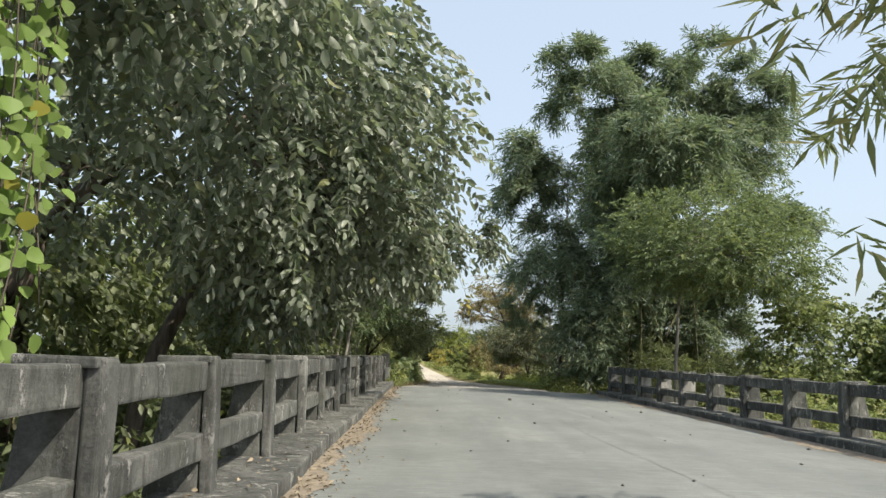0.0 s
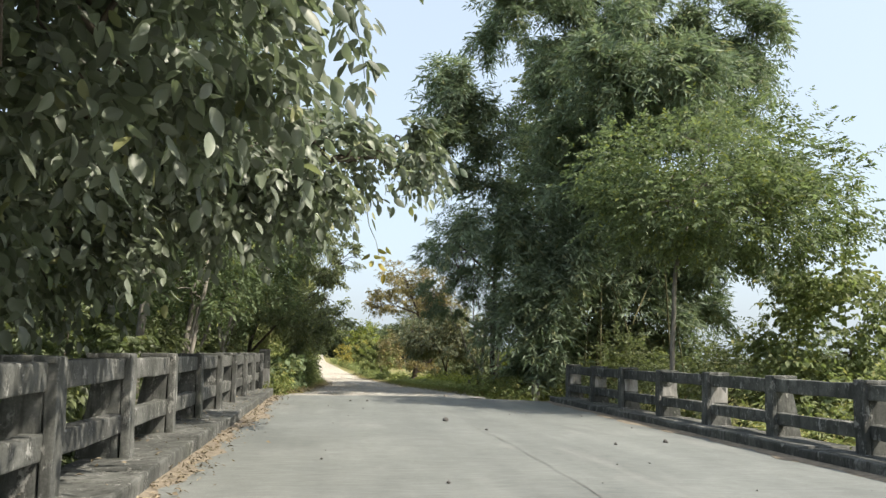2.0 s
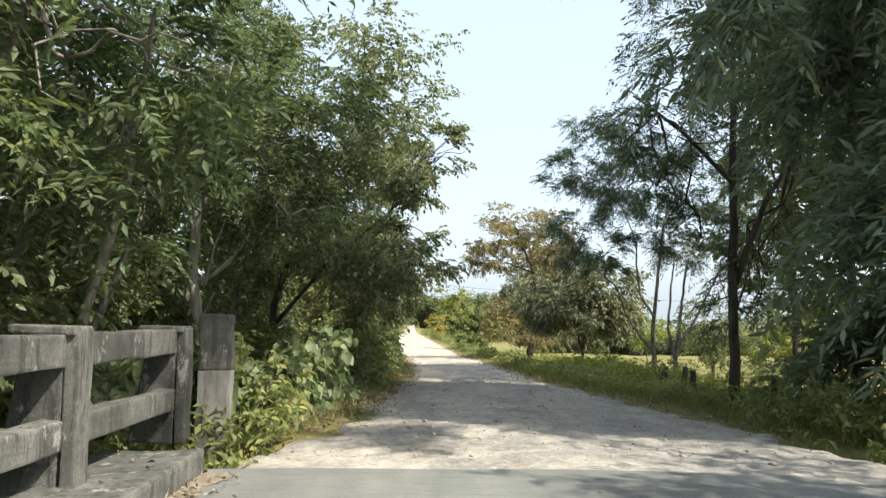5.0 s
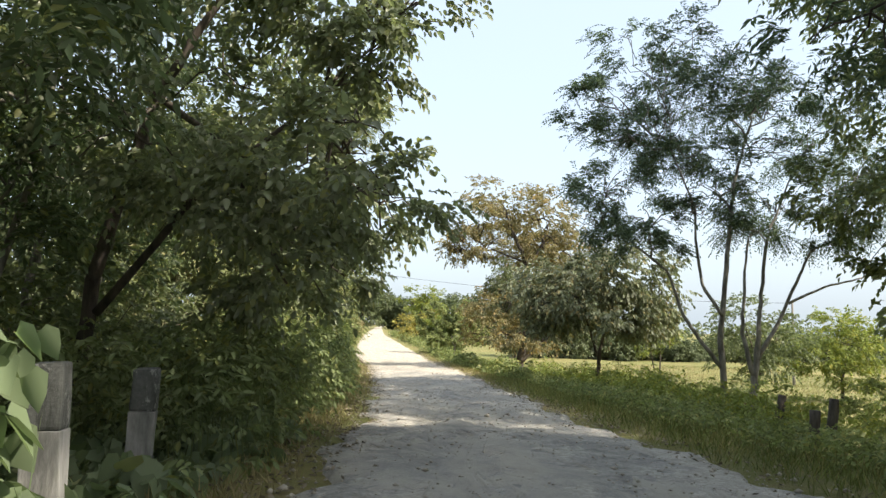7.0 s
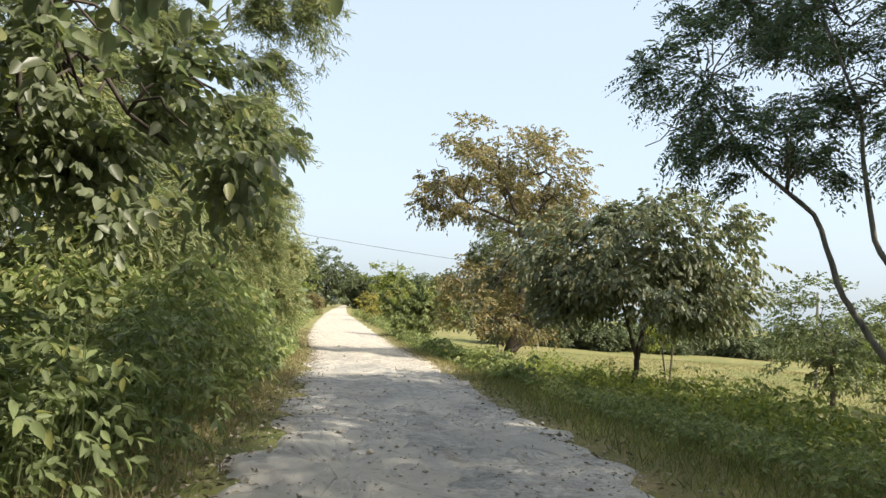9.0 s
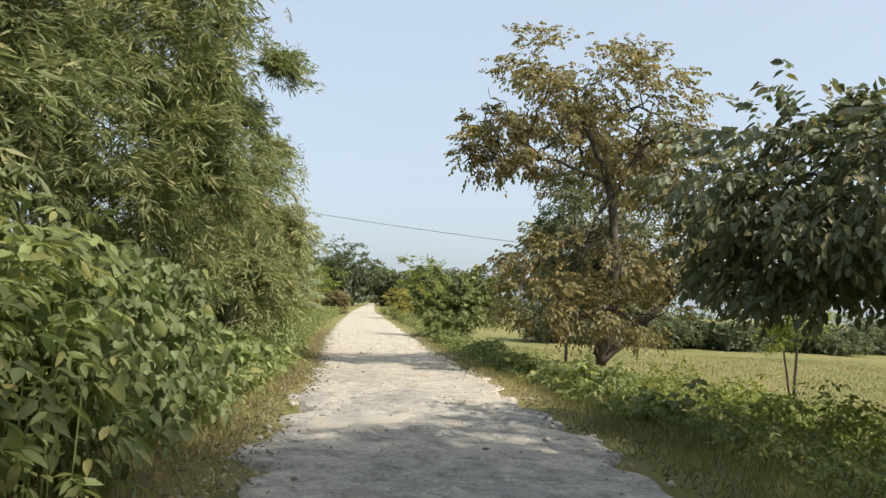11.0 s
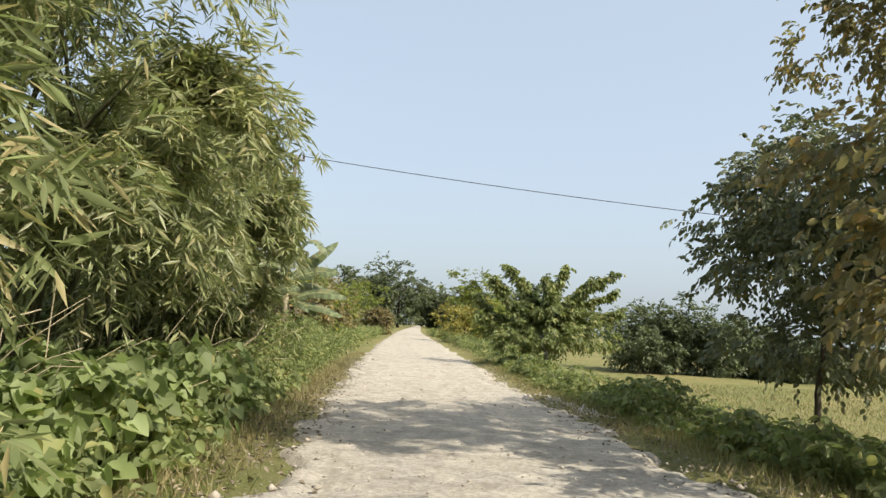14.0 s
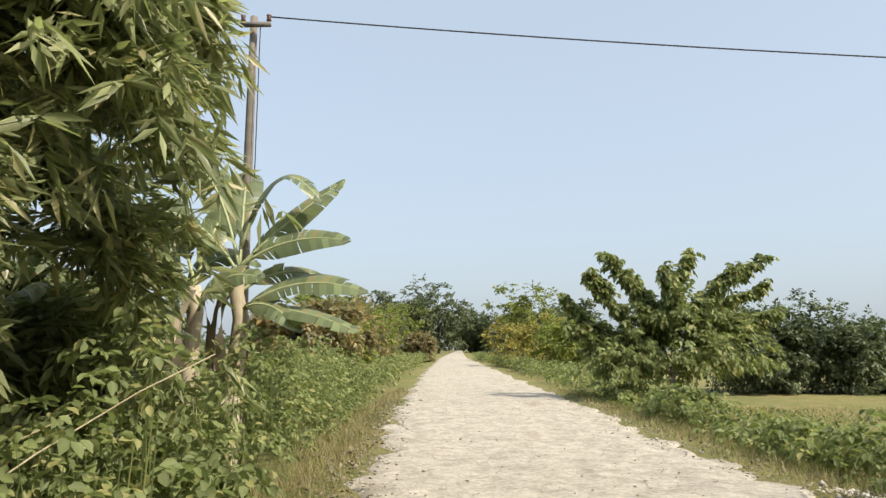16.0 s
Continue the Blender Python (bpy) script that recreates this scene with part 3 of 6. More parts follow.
for yj in (2.0, 8.6, 15.2, 21.8, 28.4):
    xs = np.linspace(-1.1, 6.4, 40)
    yy = yj + 0.015 * np.sin(xs * 5)
    zz = deck_z(xs) + 0.009
    v = np.concatenate([np.stack([xs, yy - 0.004, zz], 1), np.stack([xs, yy + 0.004, zz], 1)])
    i = np.arange(39)
    part_np("joint", (v, [np.stack([i, i + 1, i + 41, i + 40], 1)]), SEAM, deck)

# drifts of dirt swept against the kerbs
for x_in, sgn, nm in ((-1.16, 1, "left"), (6.86, -1, "right")):
    yd = np.arange(-10, 29.4, 0.2)
    wd = 0.26 + 0.16 * np.sin(yd * 0.9) * np.sin(yd * 0.31 + 1) + 0.07 * np.sin(yd * 3.7) + 0.04 * np.sin(yd * 9.1)
    ud = np.linspace(0, 1, 5)
    UD, YD = np.meshgrid(ud, yd)
    XD = x_in + sgn * UD * wd[:, None]
    part_np("dirt_drift", grid_vf(XD if sgn > 0 else XD[:, ::-1], YD, deck_z(XD if sgn > 0 else XD[:, ::-1]) + 0.028 * (1 - (UD if sgn > 0 else UD[:, ::-1])) ** 0.7 + 0.004), DIRT, deck, "brown dirt swept against the kerb", shade=True)

# kerbs: cast blocks with gaps between them
for side, (x0, x1, ztop) in (("kerb_left", (-1.95, -1.15, 0.19)), ("kerb_right", (6.84, 7.75, 0.07))):
    k = empty(side, ((x0 + x1) / 2, 10, 0), label="low worn concrete kerb along the bridge edge", category="kerb", kind="structure")
    for i in range(17):
        y0 = -11.6 + i * 2.42
        if y0 > 28.5:
            break
        dx = 0.012 * math.sin(i * 2.1)
        b = block_bm(x0 + dx - k.location.x, x1 + dx - k.location.x, y0 - 10, min(y0 + 2.405, 29.2) - 10, -0.14, ztop + 0.012 * math.sin(i * 1.7), 0.03, 2, 0.03, i)
        part("kerb_block", b, CONCRETE, k)

# ---- bridge railings ----


def railing(name, x, face, y_first, count, pitch, foot, label):
    """Concrete rail of posts and two beams; face: +1 where the road lies towards +x."""
    r = empty(name, (x, y_first, foot), label=label, category="railing", group="bridge railings")
    made = []
    for v in range(3):
        bm = bmesh.new()
        # a tapered pier behind and a narrow rib on the road side
        b1 = block_bm(-0.42, -0.02, -0.085, 0.085, -0.02, 0.97, 0.018, 3, 0.02, v * 5.0)
        for q in b1.verts:
            if q.co.x < -0.2:
                q.co.x += 0.14 * max(0, q.co.z) / 0.95
        b2 = block_bm(-0.03, 0.06, -0.10, 0.10, -0.02, 1.0, 0.015, 3, 0.014, 3 + v * 7.0)
        for q in b2.verts:
            q.co.x += 0.03 * (1 - q.co.z)
        b3 = block_bm(-0.36, 0.045, -0.13, 0.12, 0.955, 1.01, 0.014, 2, 0.012, 9 + v)
        for b in (b1, b2, b3):
            me = bpy.data.meshes.new("tmp")
            b.to_mesh(me)
            bm.from_mesh(me)
            b.free()
            bpy.data.meshes.remove(me)
        if face < 0:
            bmesh.ops.scale(bm, vec=(-1, 1, 1), verts=bm.verts)
            bmesh.ops.reverse_faces(bm, faces=bm.faces)
        me = bpy.data.meshes.new("post")
        bm.to_mesh(me)
        bm.free()
        me.materials.append(CONCRETE)
        made.append(me)
    rails = []
    for v in range(2):
        for z0, z1, nm in ((0.75, 0.96, "upper_rail"), (0.25, 0.44, "lower_rail")):
            b = block_bm(-0.16, 0.0, 0, pitch, z0, z1, 0.018, 4, 0.022, 21 + v * 4 + z0)
            if face < 0:
                bmesh.ops.scale(b, vec=(-1, 1, 1), verts=b.verts)
                bmesh.ops.reverse_faces(b, faces=b.faces)
            me = bpy.data.meshes.new(nm)
            b.to_mesh(me)
            b.free()
            me.materials.append(CONCRETE)
            rails.append((v, nm, me))
    rnd = random.Random(name)
    for i in range(count):
        p = new("post", made[i % 3])
        p.parent = r
        p.location = (rnd.uniform(-0.012, 0.012), i * pitch, rnd.uniform(-0.015, 0.01))
        p.rotation_euler = (rnd.uniform(-0.012, 0.012), rnd.uniform(-0.015, 0.015), rnd.uniform(-0.03, 0.03))
        if i < count - 1:
            for v, nm, me in rails:
                if v == i % 2:
                    b = new(nm, me)
                    b.parent = r
                    b.location = (0, i * pitch, rnd.uniform(-0.012, 0.008))
    return r


railing("bridge_railing", -1.60, 1, 3.64 - 4 * 2.02, 18, 2.02, 0.18, "weathered grey concrete bridge railing with two beams")
right_rail = railing("bridge_railing", 7.36, -1, 28.9 - 20 * 2.02, 21, 2.02, 0.01, "weathered concrete bridge railing half hidden by bushes")
# sunlit pier faces at its far end, their light put into a pale coat
for i in range(16, 21):
    part("sunlit_pier_face", block_bm(0.012, 0.345, i * 2.02 - 0.094, i * 2.02 + 0.094, 0.45, 0.742, 0.008, 3, 0.012, i), PAINT_WHITE_AND_SUN, right_rail, "flaking white paint, on bridge piers a sunlit face")

# ---- plants ----


def tree(name, label, base, trunks, blobs, leaf, n, k, twig, L, W, bark, limb=0.07, inner=0.45, droop=0.3, spread=60, leafdroop=0.3, fine=False, seed=1, limbs=5, outward=1.0, up=0.6, category="tree", group="", cluster=12):
    """A tree: trunks are lines of (x, y, z, radius); blobs are (centre, radii, share) lumps of foliage; n twigs of k leaves."""
    rng = np.random.default_rng(seed)
    root = empty(name, base, label=label, category=category, group=group)
    wood = []
    ends = []
    for tr in trunks:
        a = np.array(tr, float)
        t = np.linspace(0, 1, 4 * len(a))
        s = np.linspace(0, 1, len(a))
        p = np.stack([np.interp(t, s, a[:, q]) for q in range(4)], 1)
        p[1:-1, :3] += rng.normal(size=(len(p) - 2, 3)) * a[0, 3] * 0.12
        wood.append(tube(p[:, :3], p[:, 3], 9, 0.05, rng))
        ends.append(p[-1])
        ends.append(p[-len(p) // 3])
    ends = np.array(ends)
    crown = []
    tot = sum(b[2] for b in blobs)
    for c, r, share in blobs:
        m = int(n * share / tot)
        P, d = blob_points(c, r, m, rng, inner, 0.25, cluster)
        D = d * outward + rng.normal(size=d.shape) * 0.5 + np.array((0, 0, 0.1))
        crown.append(sprays(P, D, k, twig, L, W, droop, spread, leafdroop, fine, rng, up))
        e = ends[np.argmin(np.linalg.norm(ends[:, :3] - np.array(c), axis=1))]
        mid = np.array(c) - np.array((0, 0, 0.25 * r[2]))
        p = bend(e[:3], mid, 7, 0.1, rng, 0.04)
        wood.append(tube(p, np.linspace(min(e[3], limb * 1.4), limb * 0.6, 7), 6, 0.04, rng))
        for q in range(limbs):
            tgt = np.array(c) + unit(rng.normal(size=3)) * np.array(r) * 0.85
            st = p[rng.integers(2, 7)]
            wood.append(tube(bend(st, tgt, 6, 0.15, rng, 0.06), np.linspace(limb * 0.55, 0.008, 6), 5, 0, rng))
    part_np("trunk", joined(wood), bark, root, shade=True)
    part_np("crown", joined(crown), leaf, root)
    return root


def bamboo(name, label, base, culms, blobs, plumes, leaf, seed, L=0.21, W=0.031, k=7, per=19, reach=1.2, spread_base=1.4, twig=0.20, cluster=13):
    """A bamboo clump: culms that rise and arch into lumps of drooping plumes; blobs are (centre, radii, share)."""
    rng = np.random.default_rng(seed)
    root = empty(name, base, label=label, category="bamboo")
    tot = sum(b[2] for b in blobs)
    P, D = [], []
    for c, r, share in blobs:
        m = int(plumes * share / tot)
        s, d = blob_points(c, np.array(r) * 0.86, m, rng, 0.3, 0.25, cluster)
        d = unit(d * np.array((1, 1, 0.6)) + rng.normal(size=d.shape) * 0.45 + np.array((0, 0, 0.35)))
        ln = reach * rng.uniform(0.6, 1.3, (m, 1))
        for q in range(per):
            t = rng.random((m, 1))
            P.append(s + d * ln * t + DOWN * ln * 0.75 * t * t + rng.normal(size=(m, 3)) * 0.08)
            D.append(d + DOWN * 0.7 * t + rng.normal(size=(m, 3)) * 0.75)
    P, D = np.concatenate(P), np.concatenate(D)
    for i in range(culms):
        c, r, share = blobs[rng.choice(len(blobs), p=[b[2] / tot for b in blobs])]
        tip = np.array(c) + rng.normal(size=3) * np.array(r) * 0.4
        a, q = rng.uniform(0, 6.28), spread_base * math.sqrt(rng.random())
        foot = np.array(base) + np.array((q * math.cos(a), q * math.sin(a), -0.1))
        t = np.linspace(0, 1, 9)[:, None]
        line = foot + (tip - foot) * np.concatenate([t ** 2.0, t ** 2.0, 1 - (1 - t) ** 1.35], 1)
        part_np("culm", tube(line, np.linspace(0.038, 0.010, 9), 6, 0, rng), BARK_CULM, root, shade=True)
    part_np("foliage", sprays(P, D, k, twig, L, W, 0.25, 64, 0.24, False, rng, 0.4), leaf, root)
    return root


def on_ground(x, y, dz=0.0):
    return (x, y, float(ground_z(x, y)) + dz)


def weeds(name, label, category, region, n, k, L, W, hmax, leaf, seed, twig=0.18, fine=False, clump=0.35, droop=0.4, leafdroop=0.5, up=0.9, stem=True):
    """A bank of leafy herbs over a region: (x0, x1, y0, y1, density function of x and y)."""
    rng = np.random.default_rng(seed)
    x0, x1, y0, y1, fn = region
    x, y = rng.uniform(x0, x1, n * 4), rng.uniform(y0, y1, n * 4)
    keep = rng.random(n * 4) < fn(x, y)
    x, y = x[keep][:n], y[keep][:n]
    lump = 0.5 + 0.5 * np.sin(x * 2.1 + np.sin(y * 1.3) * 2) * np.sin(y * 1.7 + x)
    h = hmax * (0.15 + 0.85 * rng.random(len(x)) ** 0.7) * (1 - clump + clump * 2 * lump) * np.clip(fn(x, y) * 1.6, 0.25, 1)
    P = np.stack([x, y, ground_z(x, y) + h], 1)
    D = rng.normal(size=P.shape) * np.array((1, 1, 0.4)) + np.array((0, 0, 0.35))
    pieces = [sprays(P, D, k, twig, L, W, droop, 65, leafdroop, fine, rng, up)]
    if stem:
        m = len(x) // 5
        root = P[:m] * np.array((1, 1, 0)) + np.stack([np.zeros(m), np.zeros(m), ground_z(x[:m], y[:m])], 1)
        root[:, :2] += rng.normal(size=(m, 2)) * 0.08
        pieces.append(leaves(root, P[:m] - root, np.tile((0.0, 1.0, 0.1), (m, 1)), np.linalg.norm(P[:m] - root, axis=1) * 1.1, 0.012))
    return stuff_np(name, joined(pieces), leaf, label, category)


def grass(name, label, region, n, L, W, leaf, seed, lean=0.5):
    rng = np.random.default_rng(seed)
    x0, x1, y0, y1, fn = region
    x, y = rng.uniform(x0, x1, n * 4), rng.uniform(y0, y1, n * 4)
    keep = rng.random(n * 4) < fn(x, y)
    x, y = x[keep][:n], y[keep][:n]
    P = np.stack([x, y, ground_z(x, y) - 0.01], 1)
    A = rng.normal(size=P.shape) * np.array((lean, lean, 0.1)) + np.array((0, 0, 1.0))
    sz = rng.uniform(0.4, 1.3, len(x))
    return stuff_np(name, leaves(P, A, rng.normal(size=P.shape) + np.array((0, 0, 0.1)), L * sz, W), leaf, label, "grass")

# ---- left of the bridge ----
# big drooping-leaved tree that hangs over the rail and the lane
overhang = tree("overhanging_tree", "spreading tree with drooping dull green oval leaves overhanging the railing", on_ground(-7.6, 12.0),
     [[(-7.6, 12.0, -2.9, 0.28), (-7.4, 12.0, 0.5, 0.22), (-6.2, 12.0, 3.2, 0.17), (-4.0, 11.8, 5.4, 0.10)], [(-5.9, 14.5, -2.9, 0.22), (-5.4, 14.8, 1.0, 0.17), (-4.0, 15.5, 4.4, 0.10)], [(-7.2, 4.0, -2.9, 0.2), (-7.0, 4.5, 2.0, 0.16), (-5.6, 5.0, 5.2, 0.09)]],
     [((-2.6, 11.8, 4.6), (2.9, 2.6, 2.4), 3.2), ((-2.2, 12.6, 6.2), (2.2, 2.4, 1.9), 2.4), ((-1.35, 13.2, 3.7), (1.4, 1.5, 0.9), 1.2), ((-3.2, 7.0, 5.6), (2.2, 2.6, 1.9), 2.6), ((-4.6, 8.8, 3.4), (1.2, 2.2, 0.8), 0.35),
      ((-3.0, 13.5, 2.9), (1.2, 2.6, 1.1), 1.2), ((-2.4, 16.6, 4.3), (2.2, 2.2, 1.7), 2.0), ((-1.7, 18.1, 3.75), (1.8, 1.1, 1.15), 1.9), ((-3.4, 17.2, 2.8), (1.3, 1.6, 1.3), 1.6), ((0.1, 18.4, 4.0), (0.75, 0.9, 0.65), 0.6), ((1.2, 18.9, 4.35), (0.5, 0.5, 0.35), 0.22), ((-4.6, 4.0, 5.6), (2.0, 2.4, 2.0), 1.2), ((-3.8, 15.0, 7.3), (2.6, 3.2, 1.6), 1.8), ((-2.4, 18.6, 3.7), (1.4, 0.9, 0.9), 1.3)],
     LEAF_CANOPY, 8600, 7, 0.52, 0.172, 0.084, BARK_DARK, 0.05, 0.5, 0.6, 62, 0.30, 4, 3, 7, up=0.45, cluster=11)
rng_y = np.random.default_rng(6)
yp = np.array((1.08, 19.18, 2.72)) + rng_y.normal(size=(9, 3)) * np.array((0.09, 0.06, 0.10))
part_np("yellow_twig", joined([tube(bend((0.75, 19.0, 3.7), (1.08, 19.18, 2.75), 7, 0, rng_y, 0.03), np.linspace(0.008, 0.004, 7), 5), leaves(yp, rng_y.normal(size=(9, 3)) * 0.5 + np.array((0.1, 0, -0.9)), rng_y.normal(size=(9, 3)) + np.array((0, -0.8, 0.3)), 0.16, 0.085, 0.18, 2)]), LEAF_YELLOW, overhang, "yellowing leaves at a twig's end")
# leafy strands trailing from its outer twigs
rng_s = np.random.default_rng(8)
for sx, sy, z1, z0 in ((-2.6, 8.0, 5.2, 2.45), (-1.05, 10.0, 5.0, 2.9), (-2.4, 9.0, 5.0, 2.95), (0.25, 13.0, 6.2, 4.1), (0.55, 14.0, 6.0, 3.6), (-1.75, 10.0, 4.4, 1.9), (-3.2, 9.5, 4.8, 2.2), (-2.0, 12.0, 4.6, 2.0), (-2.9, 7.0, 5.6, 3.3), (-0.6, 12.4, 5.4, 3.1), (-1.5, 7.6, 6.0, 4.0), (-2.2, 6.4, 6.2, 4.2)):
    t = np.linspace(0, 1, 12)
    line = np.stack([sx - 0.5 * (1 - t) ** 2 + 0.05 * np.sin(t * 7 + sx), sy + 0.05 * np.cos(t * 6 + sy), z1 + (z0 - z1) * t ** 0.9], 1)
    q = np.repeat(line[1:], 4, axis=0) + rng_s.normal(size=(44, 3)) * 0.05
    d = rng_s.normal(size=(44, 3)) * np.array((1, 1, 0.4)) + np.array((0, 0, -0.5))
    part_np("strand", joined([tube(line, np.linspace(0.012, 0.004, 12), 5), sprays(q, d, 3, 0.16, 0.15, 0.072, 0.3, 60, 0.35, 4, rng_s)]), LEAF_CANOPY, overhang)
# a bright creeper curtain hanging from it
rng_v = np.random.default_rng(5)
cv = empty("creeper_vine", (-2.5, 4.6, 0.2), label="bright green heart-leaved creeper hanging beside the railing", category="vine")
vp, vw = [], []
for i in range(46):
    x, y = -2.6 - rng_v.random() * 1.2, 4.1 + rng_v.random() * 0.9
    z1, z0 = 4.6 + rng_v.random() * 0.8, 0.2 + rng_v.random() * 1.4
    line = np.stack([x + 0.12 * np.sin(np.linspace(0, 5, 12) + i), y + 0.12 * np.cos(np.linspace(0, 4, 12) + i), np.linspace(z1, z0, 12)], 1)
    vw.append(tube(line, np.full(12, 0.006), 4))
    t = rng_v.random(40)
    vp.append(np.stack([np.interp(t, np.linspace(0, 1, 12), line[:, c]) for c in range(3)], 1) + rng_v.normal(size=(40, 3)) * 0.08)
vp = np.concatenate(vp)
part_np("stem", joined(vw), BARK_DARK, cv)
part_np("foliage", leaves(vp, rng_v.normal(size=vp.shape) * 0.5 + np.array((0.25, -0.25, -0.9)), np.tile((0.8, -0.5, 0.5), (len(vp), 1)) + rng_v.normal(size=vp.shape) * 0.35, rng_v.uniform(0.09, 0.16, len(vp)), rng_v.uniform(0.09, 0.14, len(vp)), 0.12, 2), LEAF_CURTAIN, cv)

# thickets that fill the gully beyond the rail, added as backing against sky light
for i, (x, y, z, r) in enumerate(((-9.5, -3, 2.5, 3.6), (-10, 4, 2.5, 4.0), (-10.5, 11, 3.0, 4.2), (-10, 18, 3.0, 4.2), (-9.5, 25, 3.0, 4.0), (-9.8, 32, 3.6, 4.2), (-9.0, 39, 4.0, 4.0), (-9.0, 46, 4.0, 4.0), (-9.5, 53, 3.4, 3.8))):
    tree("gully_thicket", "dense shaded thicket of dark green leaves", on_ground(x, y), [[(*on_ground(x, y, -0.1), 0.2), (x + 0.3, y, z, 0.1)]],
         [((x, y, z), (2.2, r, 3.6), 3), ((x + 0.8, y + 1, -0.6), (1.9, r * 0.9, 1.9), 2)], LEAF_DARK, 1700, 6, 0.7, 0.32, 0.19, BARK_DARK, 0.05, 0.3, 0.4, 60, 0.5, False, 20 + i, 3, group="gully thickets", category="thicket")

for i, (x, y, z, r, rz) in enumerate(((-6.2, 86.2, -0.2, 1.5, 1.2), (-4.6, 26.5, 0.6, 1.7, 1.6), (-5.2, 31.0, 0.9, 2.0, 1.9), (-5.6, 35.0, 1.0, 1.9, 2.2), (-5.6, 39.5, 0.7, 1.8, 2.0), (-4.9, 43.5, 0.8, 2.0, 2.0), (-5.0, 48.0, 0.8, 2.2, 2.2), (-4.4, 22.0, 0.4, 1.5, 1.9), (-4.6, 17.0, 0.2, 1.5, 2.2))):
    tree("undergrowth_bush", "shaded bush of dull green leaves below taller trees", on_ground(x, y), [[(*on_ground(x, y, -0.1), 0.05), (x, y, z, 0.03)]],
         [((x, y, z), (1.4, r, rz), 2), ((x + 0.6, y + 0.7, z - 0.5), (1.0, 1.3, 1.0), 0.8)], LEAF_DARK, 1100, 7, 0.36, 0.15, 0.075, BARK_DARK, 0.02, 0.35, 0.4, 60, 0.5, False, 160 + i, 4, group="undergrowth bushes", category="bush")

# feather-leaved trees after the bridge, thin pale trunks
for i, (x, y, top, lean) in enumerate(((-3.6, 24.0, 7.5, 0.3), (-4.4, 27.0, 8.5, 0.5), (-3.8, 30.0, 8.0, 0.4), (-5.0, 33.0, 9.0, 0.6), (-6.8, 36.0, 9.0, 0.2), (-5.0, 40.5, 8.5, 0.3), (-5.8, 45.5, 9.0, 0.3))):
    z = float(ground_z(x, y))
    tree("feathery_tree", "slender tree with fern-like leaflets and a pale spotted trunk", (x, y, z),
         [[(x, y, z - 0.1, 0.10), (x + lean * 0.2, y, 1.6, 0.085), (x + lean, y + 0.2, 4.5, 0.06), (x + lean * 1.2, y, top - 1.2, 0.03)], [(x + 0.4, y + 0.5, z - 0.1, 0.06), (x + 0.9 + lean, y + 0.7, 2.6, 0.045), (x + 1.4, y + 0.9, 4.6, 0.02)]],
         [((x + lean + 0.4, y, top - 1.6), (2.0, 2.2, 1.5), 2.2), ((x + 1.2, y - 0.5, 3.8), (1.5, 1.7, 1.2), 1.5), ((x - 0.8, y + 0.6, 4.6), (1.6, 1.8, 1.5), 1.4), ((x + 0.9, y + 0.6, 2.6), (1.0, 1.3, 0.6), 0.35), ((x + 0.6, y, top + 0.6), (1.9, 2.0, 1.3), 1.5)] + ([((-0.9, 30.0, 6.4), (1.1, 1.5, 1.9), 1.6), ((-1.0, 30.2, 8.6), (1.5, 1.6, 1.2), 1.2)] if i == 2 else []),
         LEAF_FEATHER, 2000 if i == 2 else 1300, 17, 0.64, 0.145, 0.050, BARK_GREY, 0.035, 0.4, 0.35, 72, 0.15, False, 40 + i, 6, group="feathery trees")

